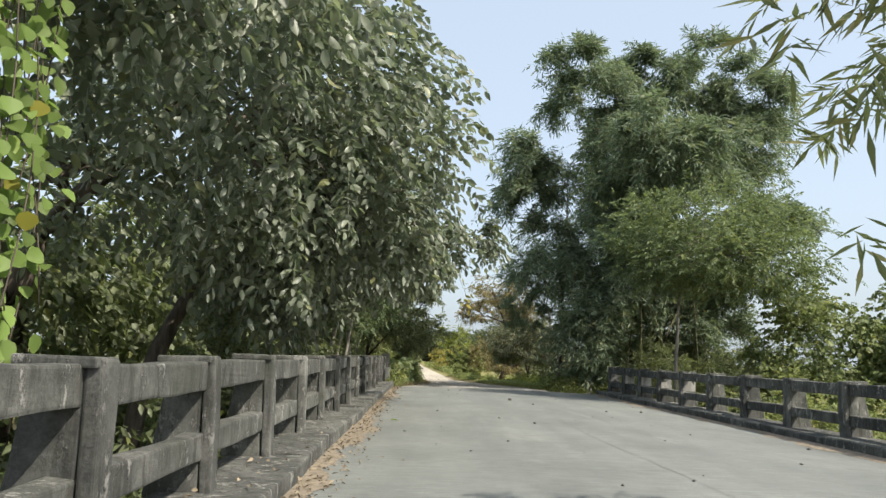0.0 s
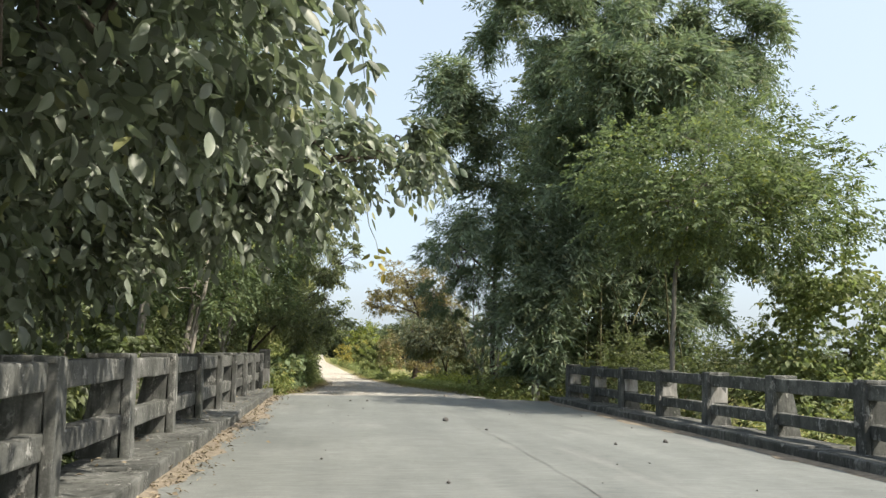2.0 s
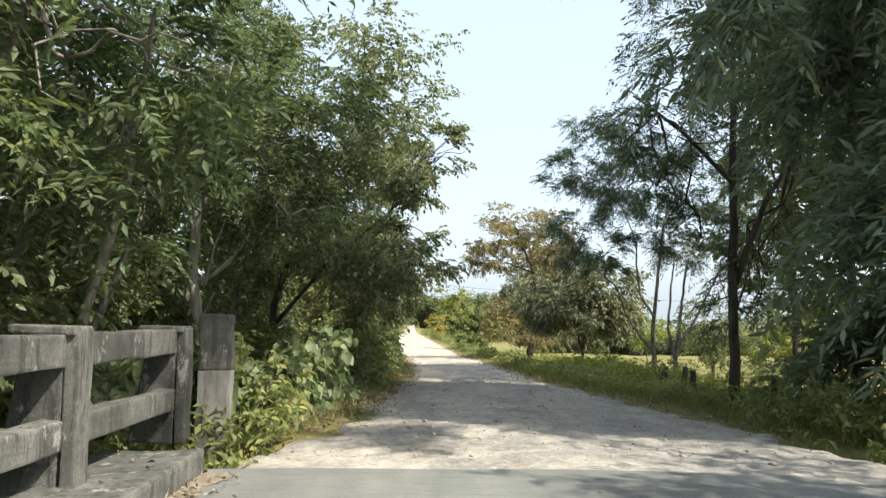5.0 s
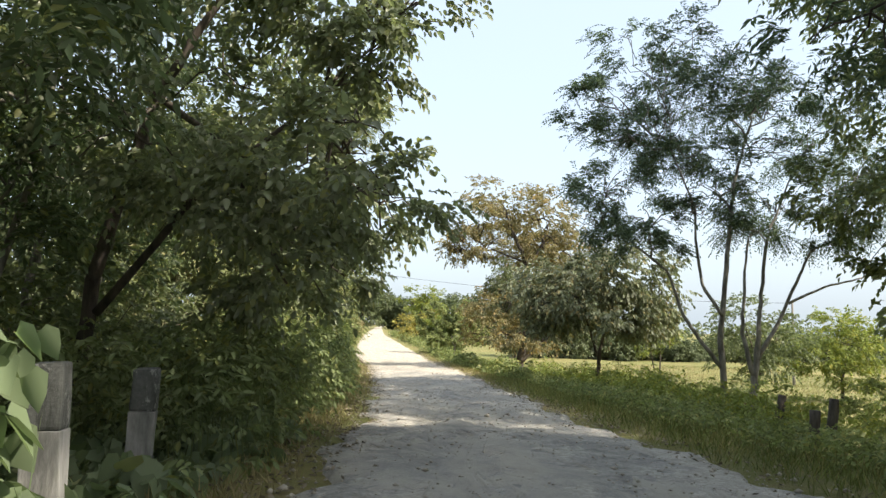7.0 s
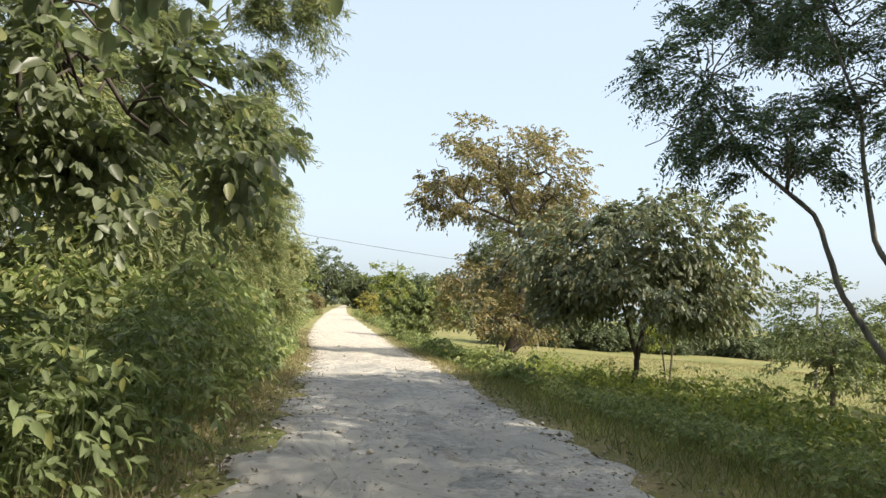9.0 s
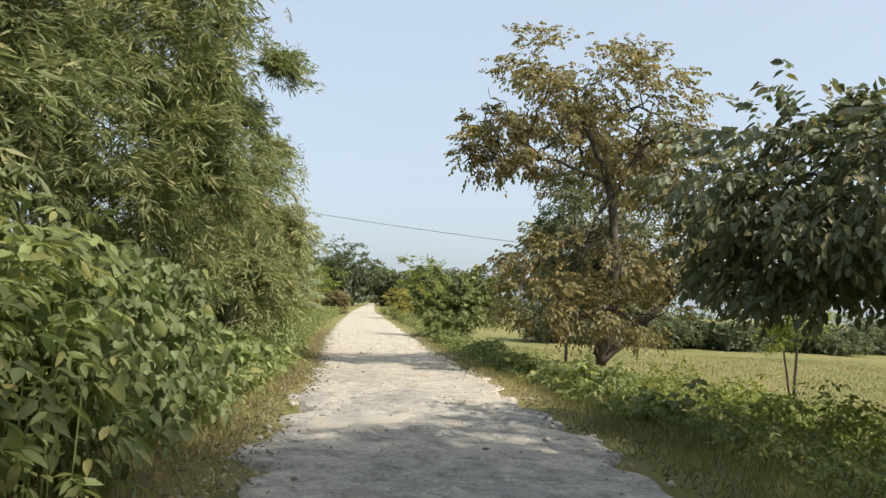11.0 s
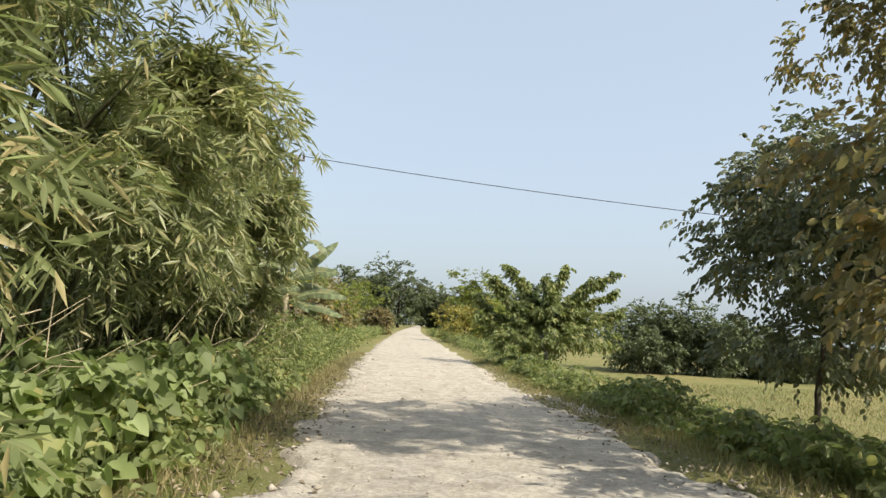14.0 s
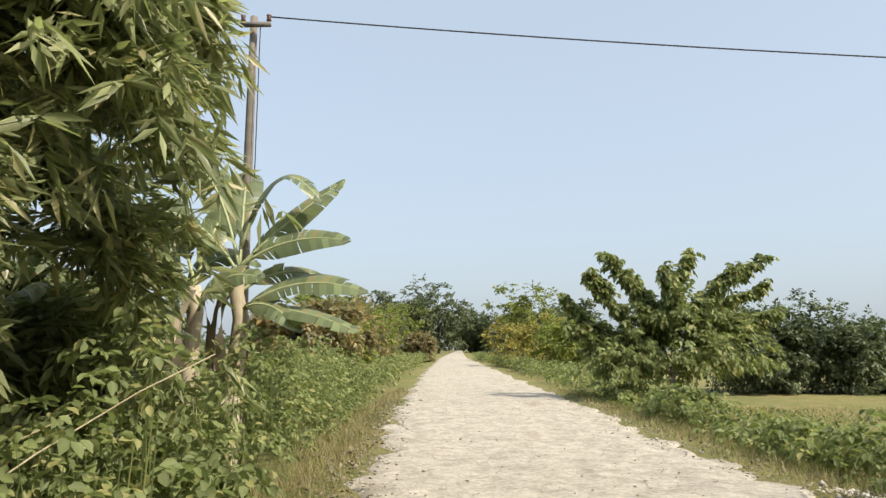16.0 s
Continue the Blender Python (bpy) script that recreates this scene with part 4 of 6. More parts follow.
# broad-leaved tree reaching over the lane
tree("broadleaf_tree", "dark green broad-leaved tree leaning over the road", on_ground(-3.4, 42.0),
     [[(*on_ground(-3.4, 42.0, -0.1), 0.11), (-3.2, 41.8, 1.6, 0.09), (-2.4, 41.4, 4.0, 0.065), (-1.2, 41.2, 6.0, 0.04)], [(-2.4, 41.4, 4.0, 0.05), (-2.0, 43.4, 3.9, 0.04), (-1.4, 45.2, 3.0, 0.025)], [(-3.1, 41.8, 1.2, 0.06), (-1.6, 41.2, 2.9, 0.04), (-0.3, 41.0, 3.9, 0.025)]],
     [((-2.2, 41.6, 6.6), (2.6, 2.6, 2.0), 2.6), ((0.25, 41.0, 5.3), (1.4, 1.9, 0.8), 1.5), ((0.0, 40.6, 2.75), (1.15, 1.7, 0.75), 1.5), ((-2.2, 40.6, 3.5), (1.6, 2.2, 1.3), 1.8), ((-3.6, 43.0, 4.6), (2.0, 2.4, 1.8), 1.6), ((-0.5, 42.6, 6.9), (1.8, 1.8, 1.3), 1.3), ((-1.4, 41.0, 2.3), (1.0, 1.8, 0.6), 0.7), ((-0.6, 44.6, 4.3), (1.25, 1.8, 1.1), 1.3), ((-2.6, 45.4, 3.6), (1.7, 2.2, 1.4), 0.9), ((-2.4, 44.6, 6.4), (2.4, 2.2, 1.6), 1.6), ((0.1, 42.6, 3.4), (0.9, 1.2, 0.6), 0.8), ((-0.6, 41.2, 1.75), (0.8, 1.5, 0.5), 0.8), ((-1.0, 40.8, 8.4), (1.9, 2.0, 1.4), 1.4), ((0.5, 43.0, 2.7), (0.7, 1.0, 0.5), 0.7), ((-1.8, 43.0, 2.9), (1.3, 1.2, 0.9), 1.0), ((0.35, 41.2, 4.6), (0.8, 1.1, 0.7), 0.8), ((0.9, 41.4, 5.6), (0.8, 1.0, 0.6), 0.6), ((-0.75, 46.0, 2.45), (0.8, 0.9, 0.45), 0.8), ((-0.2, 46.0, 2.15), (0.6, 0.8, 0.4), 0.6), ((-1.4, 46.0, 1.95), (0.8, 0.9, 0.4), 0.7), ((-0.95, 46.0, 1.65), (0.6, 0.8, 0.35), 0.5)],
     LEAF_BROAD, 5700, 7, 0.36, 0.112, 0.066, BARK_DARK, 0.026, 0.4, 0.35, 58, 0.35, 2, 61, 6, cluster=18)

# pale-trunked tree among them
zq = float(ground_z(-3.8, 37.5))
tree("pale_trunk_tree", "tree with a pale mottled trunk and feathery leaves above weeds", (-3.8, 37.5, zq),
     [[(-3.6, 37.5, zq - 0.1, 0.12), (-3.63, 37.5, 0.3, 0.11), (-3.75, 37.5, 1.2, 0.10), (-3.9, 37.5, 2.1, 0.095), (-3.9, 37.5, 3.8, 0.085), (-3.7, 37.6, 5.0, 0.06), (-3.4, 37.6, 6.4, 0.04)], [(-3.85, 37.5, 1.95, 0.05), (-3.5, 37.45, 2.1, 0.045), (-3.15, 37.4, 2.4, 0.04), (-2.87, 37.4, 2.85, 0.035), (-2.6, 37.3, 3.8, 0.02)], [(-3.72, 37.5, 1.15, 0.045), (-3.58, 37.45, 1.5, 0.03), (-3.45, 37.4, 1.75, 0.02)], [(-3.65, 37.45, 1.9, 0.03), (-3.5, 37.4, 2.6, 0.02), (-3.3, 37.4, 3.2, 0.012)]],
     [((-2.3, 37.0, 4.3), (1.4, 1.7, 0.9), 1.6), ((-2.2, 36.8, 5.4), (1.6, 1.8, 1.2), 1.6), ((-4.4, 37.6, 6.4), (2.0, 2.2, 1.4), 1.8), ((-1.9, 36.4, 3.3), (0.9, 1.2, 0.6), 0.8), ((-6.6, 38.8, 4.0), (1.5, 1.8, 1.5), 1.0), ((-5.6, 39.5, 5.0), (1.8, 2.2, 2.6), 1.4)],
     LEAF_FEATHER, 1500, 17, 0.58, 0.135, 0.046, BARK_PALE, 0.035, 0.35, 0.35, 72, 0.15, False, 47, 6)

# ---- left bamboo ----
# the lump at z 10.3 is added overhead, unseen, to darken the next clump
bamboo("bamboo_clump", "tall dense bamboo clump with hanging narrow leaves", on_ground(-5.0, 60.5), 26,
       [((-5.4, 60.5, 7.0), (2.4, 2.6, 2.6), 2.4), ((-4.2, 60.5, 3.6), (2.2, 2.6, 2.0), 2.0), ((-6.5, 59.5, 3.6), (2.2, 2.6, 2.6), 1.2), ((-3.6, 62.0, 1.4), (1.5, 2.0, 1.2), 1.1), ((-4.2, 63.0, 6.0), (1.7, 2.0, 2.0), 1.4), ((-2.9, 62.0, 5.6), (1.5, 1.8, 2.2), 1.6), ((-2.5, 62.0, 3.2), (1.3, 1.7, 1.2), 1.2), ((-2.9, 62.0, 8.8), (1.8, 2.0, 2.0), 1.4), ((-2.2, 63.0, 10.3), (1.6, 1.4, 0.9), 1.5), ((-2.0, 62.6, 6.8), (0.8, 1.0, 1.4), 0.5)], 1060, LEAF_BAMBOO, 71, cluster=15)
bamboo("bamboo_clump", "bamboo clump with pale drying leaves bending to the road", on_ground(-4.4, 67.0), 26,
       [((-4.9, 67.0, 6.6), (2.1, 2.4, 2.2), 2.0), ((-3.8, 66.4, 3.6), (1.7, 2.2, 1.6), 0.8), ((-3.6, 66.0, 1.5), (1.4, 2.2, 1.0), 1.2), ((-3.3, 68.6, 4.6), (1.2, 1.6, 1.8), 1.0), ((-6.0, 66.5, 3.0), (2.0, 2.4, 3.0), 1.0), ((-2.2, 67.0, 3.2), (0.8, 1.5, 1.6), 0.6), ((-2.3, 67.0, 1.5), (1.0, 1.5, 0.8), 0.8), ((-2.3, 67.0, 5.6), (0.9, 1.6, 1.5), 0.5)], 620, LEAF_BAMBOO_DRY, 72, cluster=18)
bamboo("bamboo_clump", "arching bamboo clump beside the road, narrow leaves tinted as sunlit", on_ground(-4.4, 73.0), 26,
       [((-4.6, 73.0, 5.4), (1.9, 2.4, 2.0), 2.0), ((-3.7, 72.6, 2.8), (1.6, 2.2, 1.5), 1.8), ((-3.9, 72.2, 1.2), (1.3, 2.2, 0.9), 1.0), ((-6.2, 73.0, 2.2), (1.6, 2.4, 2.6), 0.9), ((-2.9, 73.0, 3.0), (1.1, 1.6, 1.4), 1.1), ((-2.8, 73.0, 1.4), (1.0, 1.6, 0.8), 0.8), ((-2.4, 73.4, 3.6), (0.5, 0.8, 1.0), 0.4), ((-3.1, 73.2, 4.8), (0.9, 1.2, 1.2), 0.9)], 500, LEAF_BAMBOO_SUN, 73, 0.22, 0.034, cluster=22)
bamboo("bamboo_clump", "bamboo clump drooping over banana plants", on_ground(-4.6, 79.3), 22,
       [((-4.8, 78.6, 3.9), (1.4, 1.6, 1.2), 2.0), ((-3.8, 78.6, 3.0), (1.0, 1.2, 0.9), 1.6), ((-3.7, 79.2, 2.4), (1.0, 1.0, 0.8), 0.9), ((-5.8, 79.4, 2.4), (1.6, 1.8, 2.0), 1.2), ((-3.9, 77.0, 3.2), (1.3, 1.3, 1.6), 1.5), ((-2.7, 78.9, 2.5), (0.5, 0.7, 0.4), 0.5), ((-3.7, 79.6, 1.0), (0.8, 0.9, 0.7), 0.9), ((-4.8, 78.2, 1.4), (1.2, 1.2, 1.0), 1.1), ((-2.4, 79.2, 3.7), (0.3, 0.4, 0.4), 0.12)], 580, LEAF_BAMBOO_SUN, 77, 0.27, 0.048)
bamboo("bamboo_clump", "dark bamboo clump standing behind other bamboo", on_ground(-8.8, 66.5), 18,
       [((-8.8, 66, 6.0), (2.6, 4.5, 4.0), 2), ((-8.6, 66, 1.0), (2.2, 4.5, 2.2), 1.2)], 250, LEAF_BAMBOO, 74, 0.30, 0.07)
bamboo("bamboo_clump", "dark bamboo clump standing behind other bamboo", on_ground(-8.0, 76.5), 16,
       [((-8.0, 76, 4.0), (2.2, 4.0, 3.4), 2), ((-7.6, 77, 0.4), (1.8, 4.0, 1.8), 1.0)], 150, LEAF_BAMBOO, 75, 0.30, 0.07)
bamboo("bamboo_clump", "shaded bamboo clump massed behind banana plants", on_ground(-6.6, 82.6), 18,
       [((-5.9, 82.2, 3.9), (1.5, 2.0, 1.8), 2.4), ((-6.4, 83.0, 0.6), (1.6, 2.4, 1.8), 1.8), ((-4.9, 80.8, 1.0), (1.2, 1.3, 1.6), 1.2), ((-8.0, 82.5, 1.5), (1.6, 2.4, 3.0), 1.2)], 400, LEAF_BAMBOO, 78, 0.27, 0.06)
bamboo("bamboo_clump", "shaded bamboo clump behind roadside weeds", on_ground(-6.0, 52.0), 20,
       [((-5.6, 52.5, 5.6), (2.4, 2.8, 2.6), 2.0), ((-4.6, 53.0, 3.0), (2.0, 2.8, 1.6), 1.6), ((-4.0, 56.0, 3.4), (1.9, 2.2, 2.2), 1.6), ((-7.0, 51.0, 2.5), (2.0, 3.0, 3.0), 1.2), ((-3.4, 55.5, 1.4), (1.4, 2.2, 1.0), 0.8)], 330, LEAF_BAMBOO, 76, 0.26, 0.05)

cane_pts = [on_ground(-6.2, 68.9, -0.05), (-5.7, 68.8, -0.3), (-5.2, 68.6, 0.1), (-4.4, 68.02, 0.2), (-3.4, 67.3, 0.30), (-2.4, 66.6, 0.385), (-1.57, 66.0, 0.445)]
cane = new("dry_bamboo_cane", mesh_np("dry_bamboo_cane", *tube(np.array(cane_pts), np.linspace(0.024, 0.01, 7), 8), CANE_DRY))
tagged(cane, label="pale dry bamboo cane leaning out of the clump", category="bamboo cane")

# dead canes fallen across the dark foot of the roadside clumps
rng_c = np.random.default_rng(79)
for i in range(46):
    cy = rng_c.uniform(69.5, 78.5) if i % 3 else rng_c.uniform(64.5, 67.5)
    a = np.array((-3.6 + rng_c.normal() * 0.5, cy, float(ground_z(-3.6, cy)) + 0.05))
    b = np.array((-2.3 + rng_c.normal() * 0.55, cy + rng_c.normal() * 1.1, rng_c.uniform(-0.3, 1.5)))
    if i % 4 == 0:
        a, b = np.array((-4.0, cy, float(ground_z(-4.0, cy)) + 0.05)), np.array((-2.1 + rng_c.normal() * 0.3, cy + rng_c.normal() * 1.4, rng_c.uniform(-0.5, 0.2)))
    dead = new("dead_cane", mesh_np("dead_cane", *tube(bend(a, b, 7, 0.08, rng_c, 0.02), np.linspace(0.011, 0.004, 7), 5), CANE_DRY))
    tagged(dead, label="thin pale dead bamboo cane leaning in the clump's foot", category="bamboo cane", group="dead canes")

# ---- right of the bridge ----
# the lump at z 18.8 is added above the view, shading the left creeper
bamboo("bamboo_clump", "tall feathery bamboo clump rising beside the bridge", on_ground(10.5, 33.0), 20,
       [((7.6, 33, 13.6), (1.9, 2.2, 2.0), 1.5), ((10.4, 33, 14.6), (1.7, 2.0, 1.8), 1.3), ((12.8, 33, 14.8), (1.6, 2.0, 1.7), 1.3), ((15.0, 33.4, 13.0), (1.6, 2.0, 2.2), 1.2), ((10.8, 32.6, 10.4), (3.8, 3.0, 3.0), 4.2), ((11.5, 34, 4.5), (4.2, 2.0, 4.0), 3.5), ((11.0, 34.5, 0.6), (4.0, 1.8, 2.0), 2.4), ((5.6, 33.2, 9.2), (1.8, 2.2, 1.5), 1.1),
        ((5.7, 33.8, 6.4), (1.3, 1.8, 1.4), 0.9), ((7.6, 32.6, 6.0), (2.6, 2.6, 2.0), 2.0), ((12.0, 32.2, 6.2), (3.4, 2.8, 2.4), 2.4), ((16.0, 33.4, 7.2), (2.2, 2.2, 2.0), 1.4), ((8.6, 32.4, 3.2), (2.6, 2.2, 1.2), 1.5), ((9.4, 34.6, 1.4), (3.0, 1.6, 1.6), 1.3), ((12.5, 33.5, 2.4), (2.6, 2.0, 2.2), 1.6), ((15.4, 33, 3.4), (2.2, 2.0, 2.2), 1.0), ((8.8, 29.8, 9.6), (1.8, 1.8, 2.0), 1.5), ((9.4, 27.8, 11.0), (1.8, 1.8, 1.8), 1.3), ((10.1, 24.7, 18.8), (2.0, 2.2, 1.1), 1.2), ((14.8, 33.0, 14.4), (1.4, 2.0, 1.6), 1.1), ((14.6, 33.0, 11.4), (2.0, 2.2, 2.0), 1.8), ((7.0, 33.0, 14.6), (1.4, 2.0, 1.3), 1.0), ((5.2, 33.0, 11.0), (1.2, 1.8, 1.3), 0.8)], 2570, LEAF_BAMBOO_COOL, 81, 0.28, 0.066, 6, 16, 1.4, 2.6, 0.42)
bamboo("bamboo_clump", "bamboo clump arching over the bridge from the stream bank", on_ground(12.0, -3.0), 24,
       [((11.0, -3.0, 9.0), (3.0, 3.0, 2.2), 2.4), ((8.2, -1.4, 8.2), (2.2, 1.8, 1.4), 1.5), ((12.6, -3.0, 5.5), (2.4, 3.0, 2.4), 1.4), ((5.4, 2.4, 6.0), (1.1, 0.9, 0.7), 0.5), ((3.3, 4.4, 4.0), (0.3, 0.3, 0.25), 0.10), ((3.9, 4.2, 3.3), (0.2, 0.2, 0.2), 0.05)], 520, LEAF_BAMBOO, 86, 0.23, 0.034, 6, 18, 1.2)
tree("light_green_tree", "young tree with a flat light green crown and thin pale trunk", on_ground(8.4, 24.5),
     [[(*on_ground(8.4, 24.5, -0.1), 0.07), (8.45, 24.5, 1.0, 0.06), (8.6, 24.5, 3.4, 0.05), (9.2, 24.6, 5.2, 0.03)]],
     [((9.6, 24.6, 5.9), (3.1, 2.6, 1.35), 3), ((9.8, 24.2, 4.6), (3.2, 2.7, 1.2), 2.6), ((11.6, 24.6, 4.8), (1.6, 1.6, 1.2), 1), ((8.2, 24.3, 4.9), (1.5, 1.6, 1.2), 1)],
     LEAF_YOUNG, 4300, 8, 0.34, 0.14, 0.06, BARK_GREY, 0.035, 0.45, 0.25, 60, 0.3, False, 83, 7)
for i, (x, y, z, rx, rz) in enumerate(((14.0, 25.5, 1.6, 2.2, 2.2), (17.5, 24.0, 1.8, 2.6, 2.3), (21.5, 25.0, 1.6, 3.0, 2.3), (26, 27, 1.5, 3.2, 2.4))):
    tree("vine_covered_bush", "rounded bush smothered in bright green creeper", on_ground(x, y), [[(*on_ground(x, y, -0.1), 0.12), (x, y, z, 0.06)]],
         [((x, y, z), (rx, 2.2, rz), 3), ((x - 0.8, y - 0.8, z - 1.6), (rx, 1.8, 1.6), 1.5)], LEAF_CREEPER, 2600, 6, 0.3, 0.15, 0.13, BARK_DARK, 0.04, 0.7, 0.5, 60, 0.6, False, 90 + i, 3, group="creeper bushes", category="bush")
# bushes between y 27 and 31 get darker leaves: bamboo shade put into colour
for i, (x, y, z, r) in enumerate(((10.5, 21, -0.6, 2.3), (11.5, 27.5, 0.2, 2.6), (9.6, 30.2, 0.4, 1.7), (13.5, 29, 0.8, 2.4), (10.5, 14, -0.9, 2.2), (11, 7, -0.9, 2.4), (16, 18, -0.6, 3.0), (9.2, 17.5, -0.7, 1.5))):
    tree("rank_bush", "straggling green bush growing up behind the railing", on_ground(x, y), [[(*on_ground(x, y, -0.1), 0.06), (x, y, z, 0.03)]],
         [((x, y, z), (r, r, 1.5), 2)], LEAF_DARK if 27 < y < 31 else LEAF_WEED, 800, 7, 0.35, 0.14, 0.05, BARK_DARK, 0.025, 0.35, 0.3, 60, 0.4, False, 110 + i, 4, group="rank bushes", category="bush")

# ---- right of the road after the bridge ----
zt = float(ground_z(10.1, 51.8))
tree("spreading_thin_tree", "open many-stemmed tree with fine feathery foliage", (10.1, 51.8, zt),
     [[(9.36, 50.5, zt - 0.1, 0.10), (9.34, 50.5, -0.5, 0.09), (9.22, 50.5, 1.0, 0.075), (9.45, 50.6, 2.7, 0.065), (9.66, 50.7, 4.3, 0.055), (9.85, 50.9, 5.3, 0.045), (10.35, 51.2, 6.6, 0.03)],
      [(9.25, 50.5, 0.3, 0.06), (8.75, 50.6, 0.95, 0.052), (8.33, 50.7, 1.6, 0.046), (7.97, 50.8, 2.75, 0.038), (7.05, 51.0, 3.5, 0.028), (6.3, 51.2, 4.6, 0.018)],
      [(9.30, 50.5, 1.6, 0.05), (8.85, 50.7, 2.4, 0.042), (8.73, 50.8, 3.5, 0.035), (8.8, 51.0, 4.5, 0.028), (8.2, 51.2, 6.2, 0.018)],
      [(9.88, 50.2, zt - 0.1, 0.11), (9.9, 50.2, -0.5, 0.095), (10.05, 50.3, 0.2, 0.08), (10.2, 50.4, 1.2, 0.06), (10.39, 50.6, 2.2, 0.05), (10.64, 50.8, 3.6, 0.04), (11.4, 51.2, 5.0, 0.025)],
      [(10.0, 50.3, 0.1, 0.07), (9.82, 50.5, 1.2, 0.05), (9.98, 50.7, 2.3, 0.04), (10.2, 50.9, 3.6, 0.028)],
      [(10.1, 50.3, 0.5, 0.06), (10.8, 50.6, 1.4, 0.05), (11.6, 50.9, 2.7, 0.04), (12.1, 51.1, 3.5, 0.032), (13.4, 51.3, 4.0, 0.02)],
      [(11.2, 50.7, 2.0, 0.04), (12.3, 50.8, 2.5, 0.03), (13.6, 51.0, 2.8, 0.02)]],
     [((6.6, 51.4, 4.9), (1.5, 1.7, 0.7), 1.4), ((8.0, 51.6, 6.8), (1.8, 2.0, 0.9), 1.8), ((10.0, 52.0, 8.0), (2.4, 2.4, 0.9), 1.9), ((12.6, 51.8, 6.8), (2.2, 2.2, 1.0), 1.7), ((9.4, 51.2, 5.2), (1.7, 1.8, 0.7), 1.1), ((11.2, 51.4, 4.6), (1.7, 1.8, 0.7), 1.1), ((6.2, 51.2, 3.9), (0.9, 1.1, 0.4), 0.6), ((13.6, 51.2, 4.4), (1.7, 1.7, 0.9), 1.1), ((7.4, 50.6, 4.0), (1.3, 1.4, 0.5), 0.8), ((8.6, 51.0, 6.0), (1.6, 1.6, 0.6), 0.9), ((6.7, 51.8, 6.6), (1.6, 1.6, 0.6), 1.2), ((8.4, 52.2, 8.3), (1.9, 1.9, 0.7), 1.2), ((11.8, 52.0, 8.6), (1.8, 1.8, 0.7), 1.0), ((13.8, 51.6, 6.0), (1.6, 1.6, 0.8), 0.9), ((8.0, 51.2, 9.0), (1.9, 1.9, 0.7), 1.3), ((6.4, 51.4, 7.5), (1.2, 1.3, 0.6), 0.8), ((10.6, 51.4, 6.0), (1.6, 1.6, 0.6), 1.0), ((7.6, 50.9, 3.4), (0.9, 1.0, 0.4), 0.5), ((10.4, 50.9, 4.0), (1.2, 1.2, 0.5), 0.7), ((12.6, 51.1, 4.0), (1.2, 1.2, 0.5), 0.7), ((8.7, 51.0, 4.4), (1.0, 1.1, 0.4), 0.5), ((11.2, 51.5, 7.6), (1.6, 1.6, 0.8), 1.2), ((13.0, 51.5, 5.2), (1.6, 1.6, 0.8), 1.0)],
     LEAF_FERN, 6600, 15, 0.42, 0.095, 0.034, BARK_GREY, 0.03, 0.3, 0.45, 72, 0.2, False, 121, 8, cluster=30)
# top two crown lumps are added out of view, to shade the left bank
tree("tall_feathery_tree", "tall dark tree with hanging feathery foliage and bare limbs", on_ground(7.2, 38.6),
     [[(*on_ground(7.2, 38.6, -0.1), 0.115), (7.2, 38.6, 2.0, 0.10), (7.35, 38.8, 5.0, 0.08), (7.7, 39.4, 8.0, 0.06), (8.0, 41.0, 11.6, 0.03)], [(7.25, 38.6, 2.2, 0.08), (8.2, 39.0, 4.2, 0.06), (10.0, 39.4, 6.4, 0.03)], [(7.3, 38.7, 4.4, 0.06), (6.2, 38.8, 5.6, 0.04), (5.2, 39.0, 6.4, 0.02)]],
     [((7.0, 39.0, 7.6), (2.3, 2.4, 1.5), 2.2), ((9.4, 39.4, 8.0), (2.4, 2.4, 1.6), 2), ((8.4, 38.4, 5.8), (1.9, 2.0, 1.0), 1.4), ((9.9, 39.0, 4.4), (1.9, 2.0, 1.4), 1.4), ((8.6, 40.0, 2.8), (1.4, 1.6, 1.2), 1.1), ((5.6, 39.2, 6.2), (1.5, 1.6, 0.8), 1.0), ((6.6, 38.6, 5.0), (1.2, 1.4, 0.7), 0.7), ((7.6, 39.5, 1.6), (0.9, 1.0, 0.8), 0.5), ((4.9, 39.0, 5.3), (0.8, 1.0, 0.6), 0.5), ((5.7, 38.9, 4.5), (0.9, 1.0, 0.6), 0.6), ((6.7, 39.0, 3.4), (0.8, 1.0, 0.7), 0.5), ((8.2, 41.2, 12.6), (1.4, 1.6, 0.8), 0.9), ((8.4, 44.6, 12.4), (1.9, 2.2, 1.0), 2.4)],
     LEAF_FERN, 2450, 15, 0.44, 0.11, 0.034, BARK_DARK, 0.035, 0.35, 0.6, 70, 0.3, False, 122, 7)
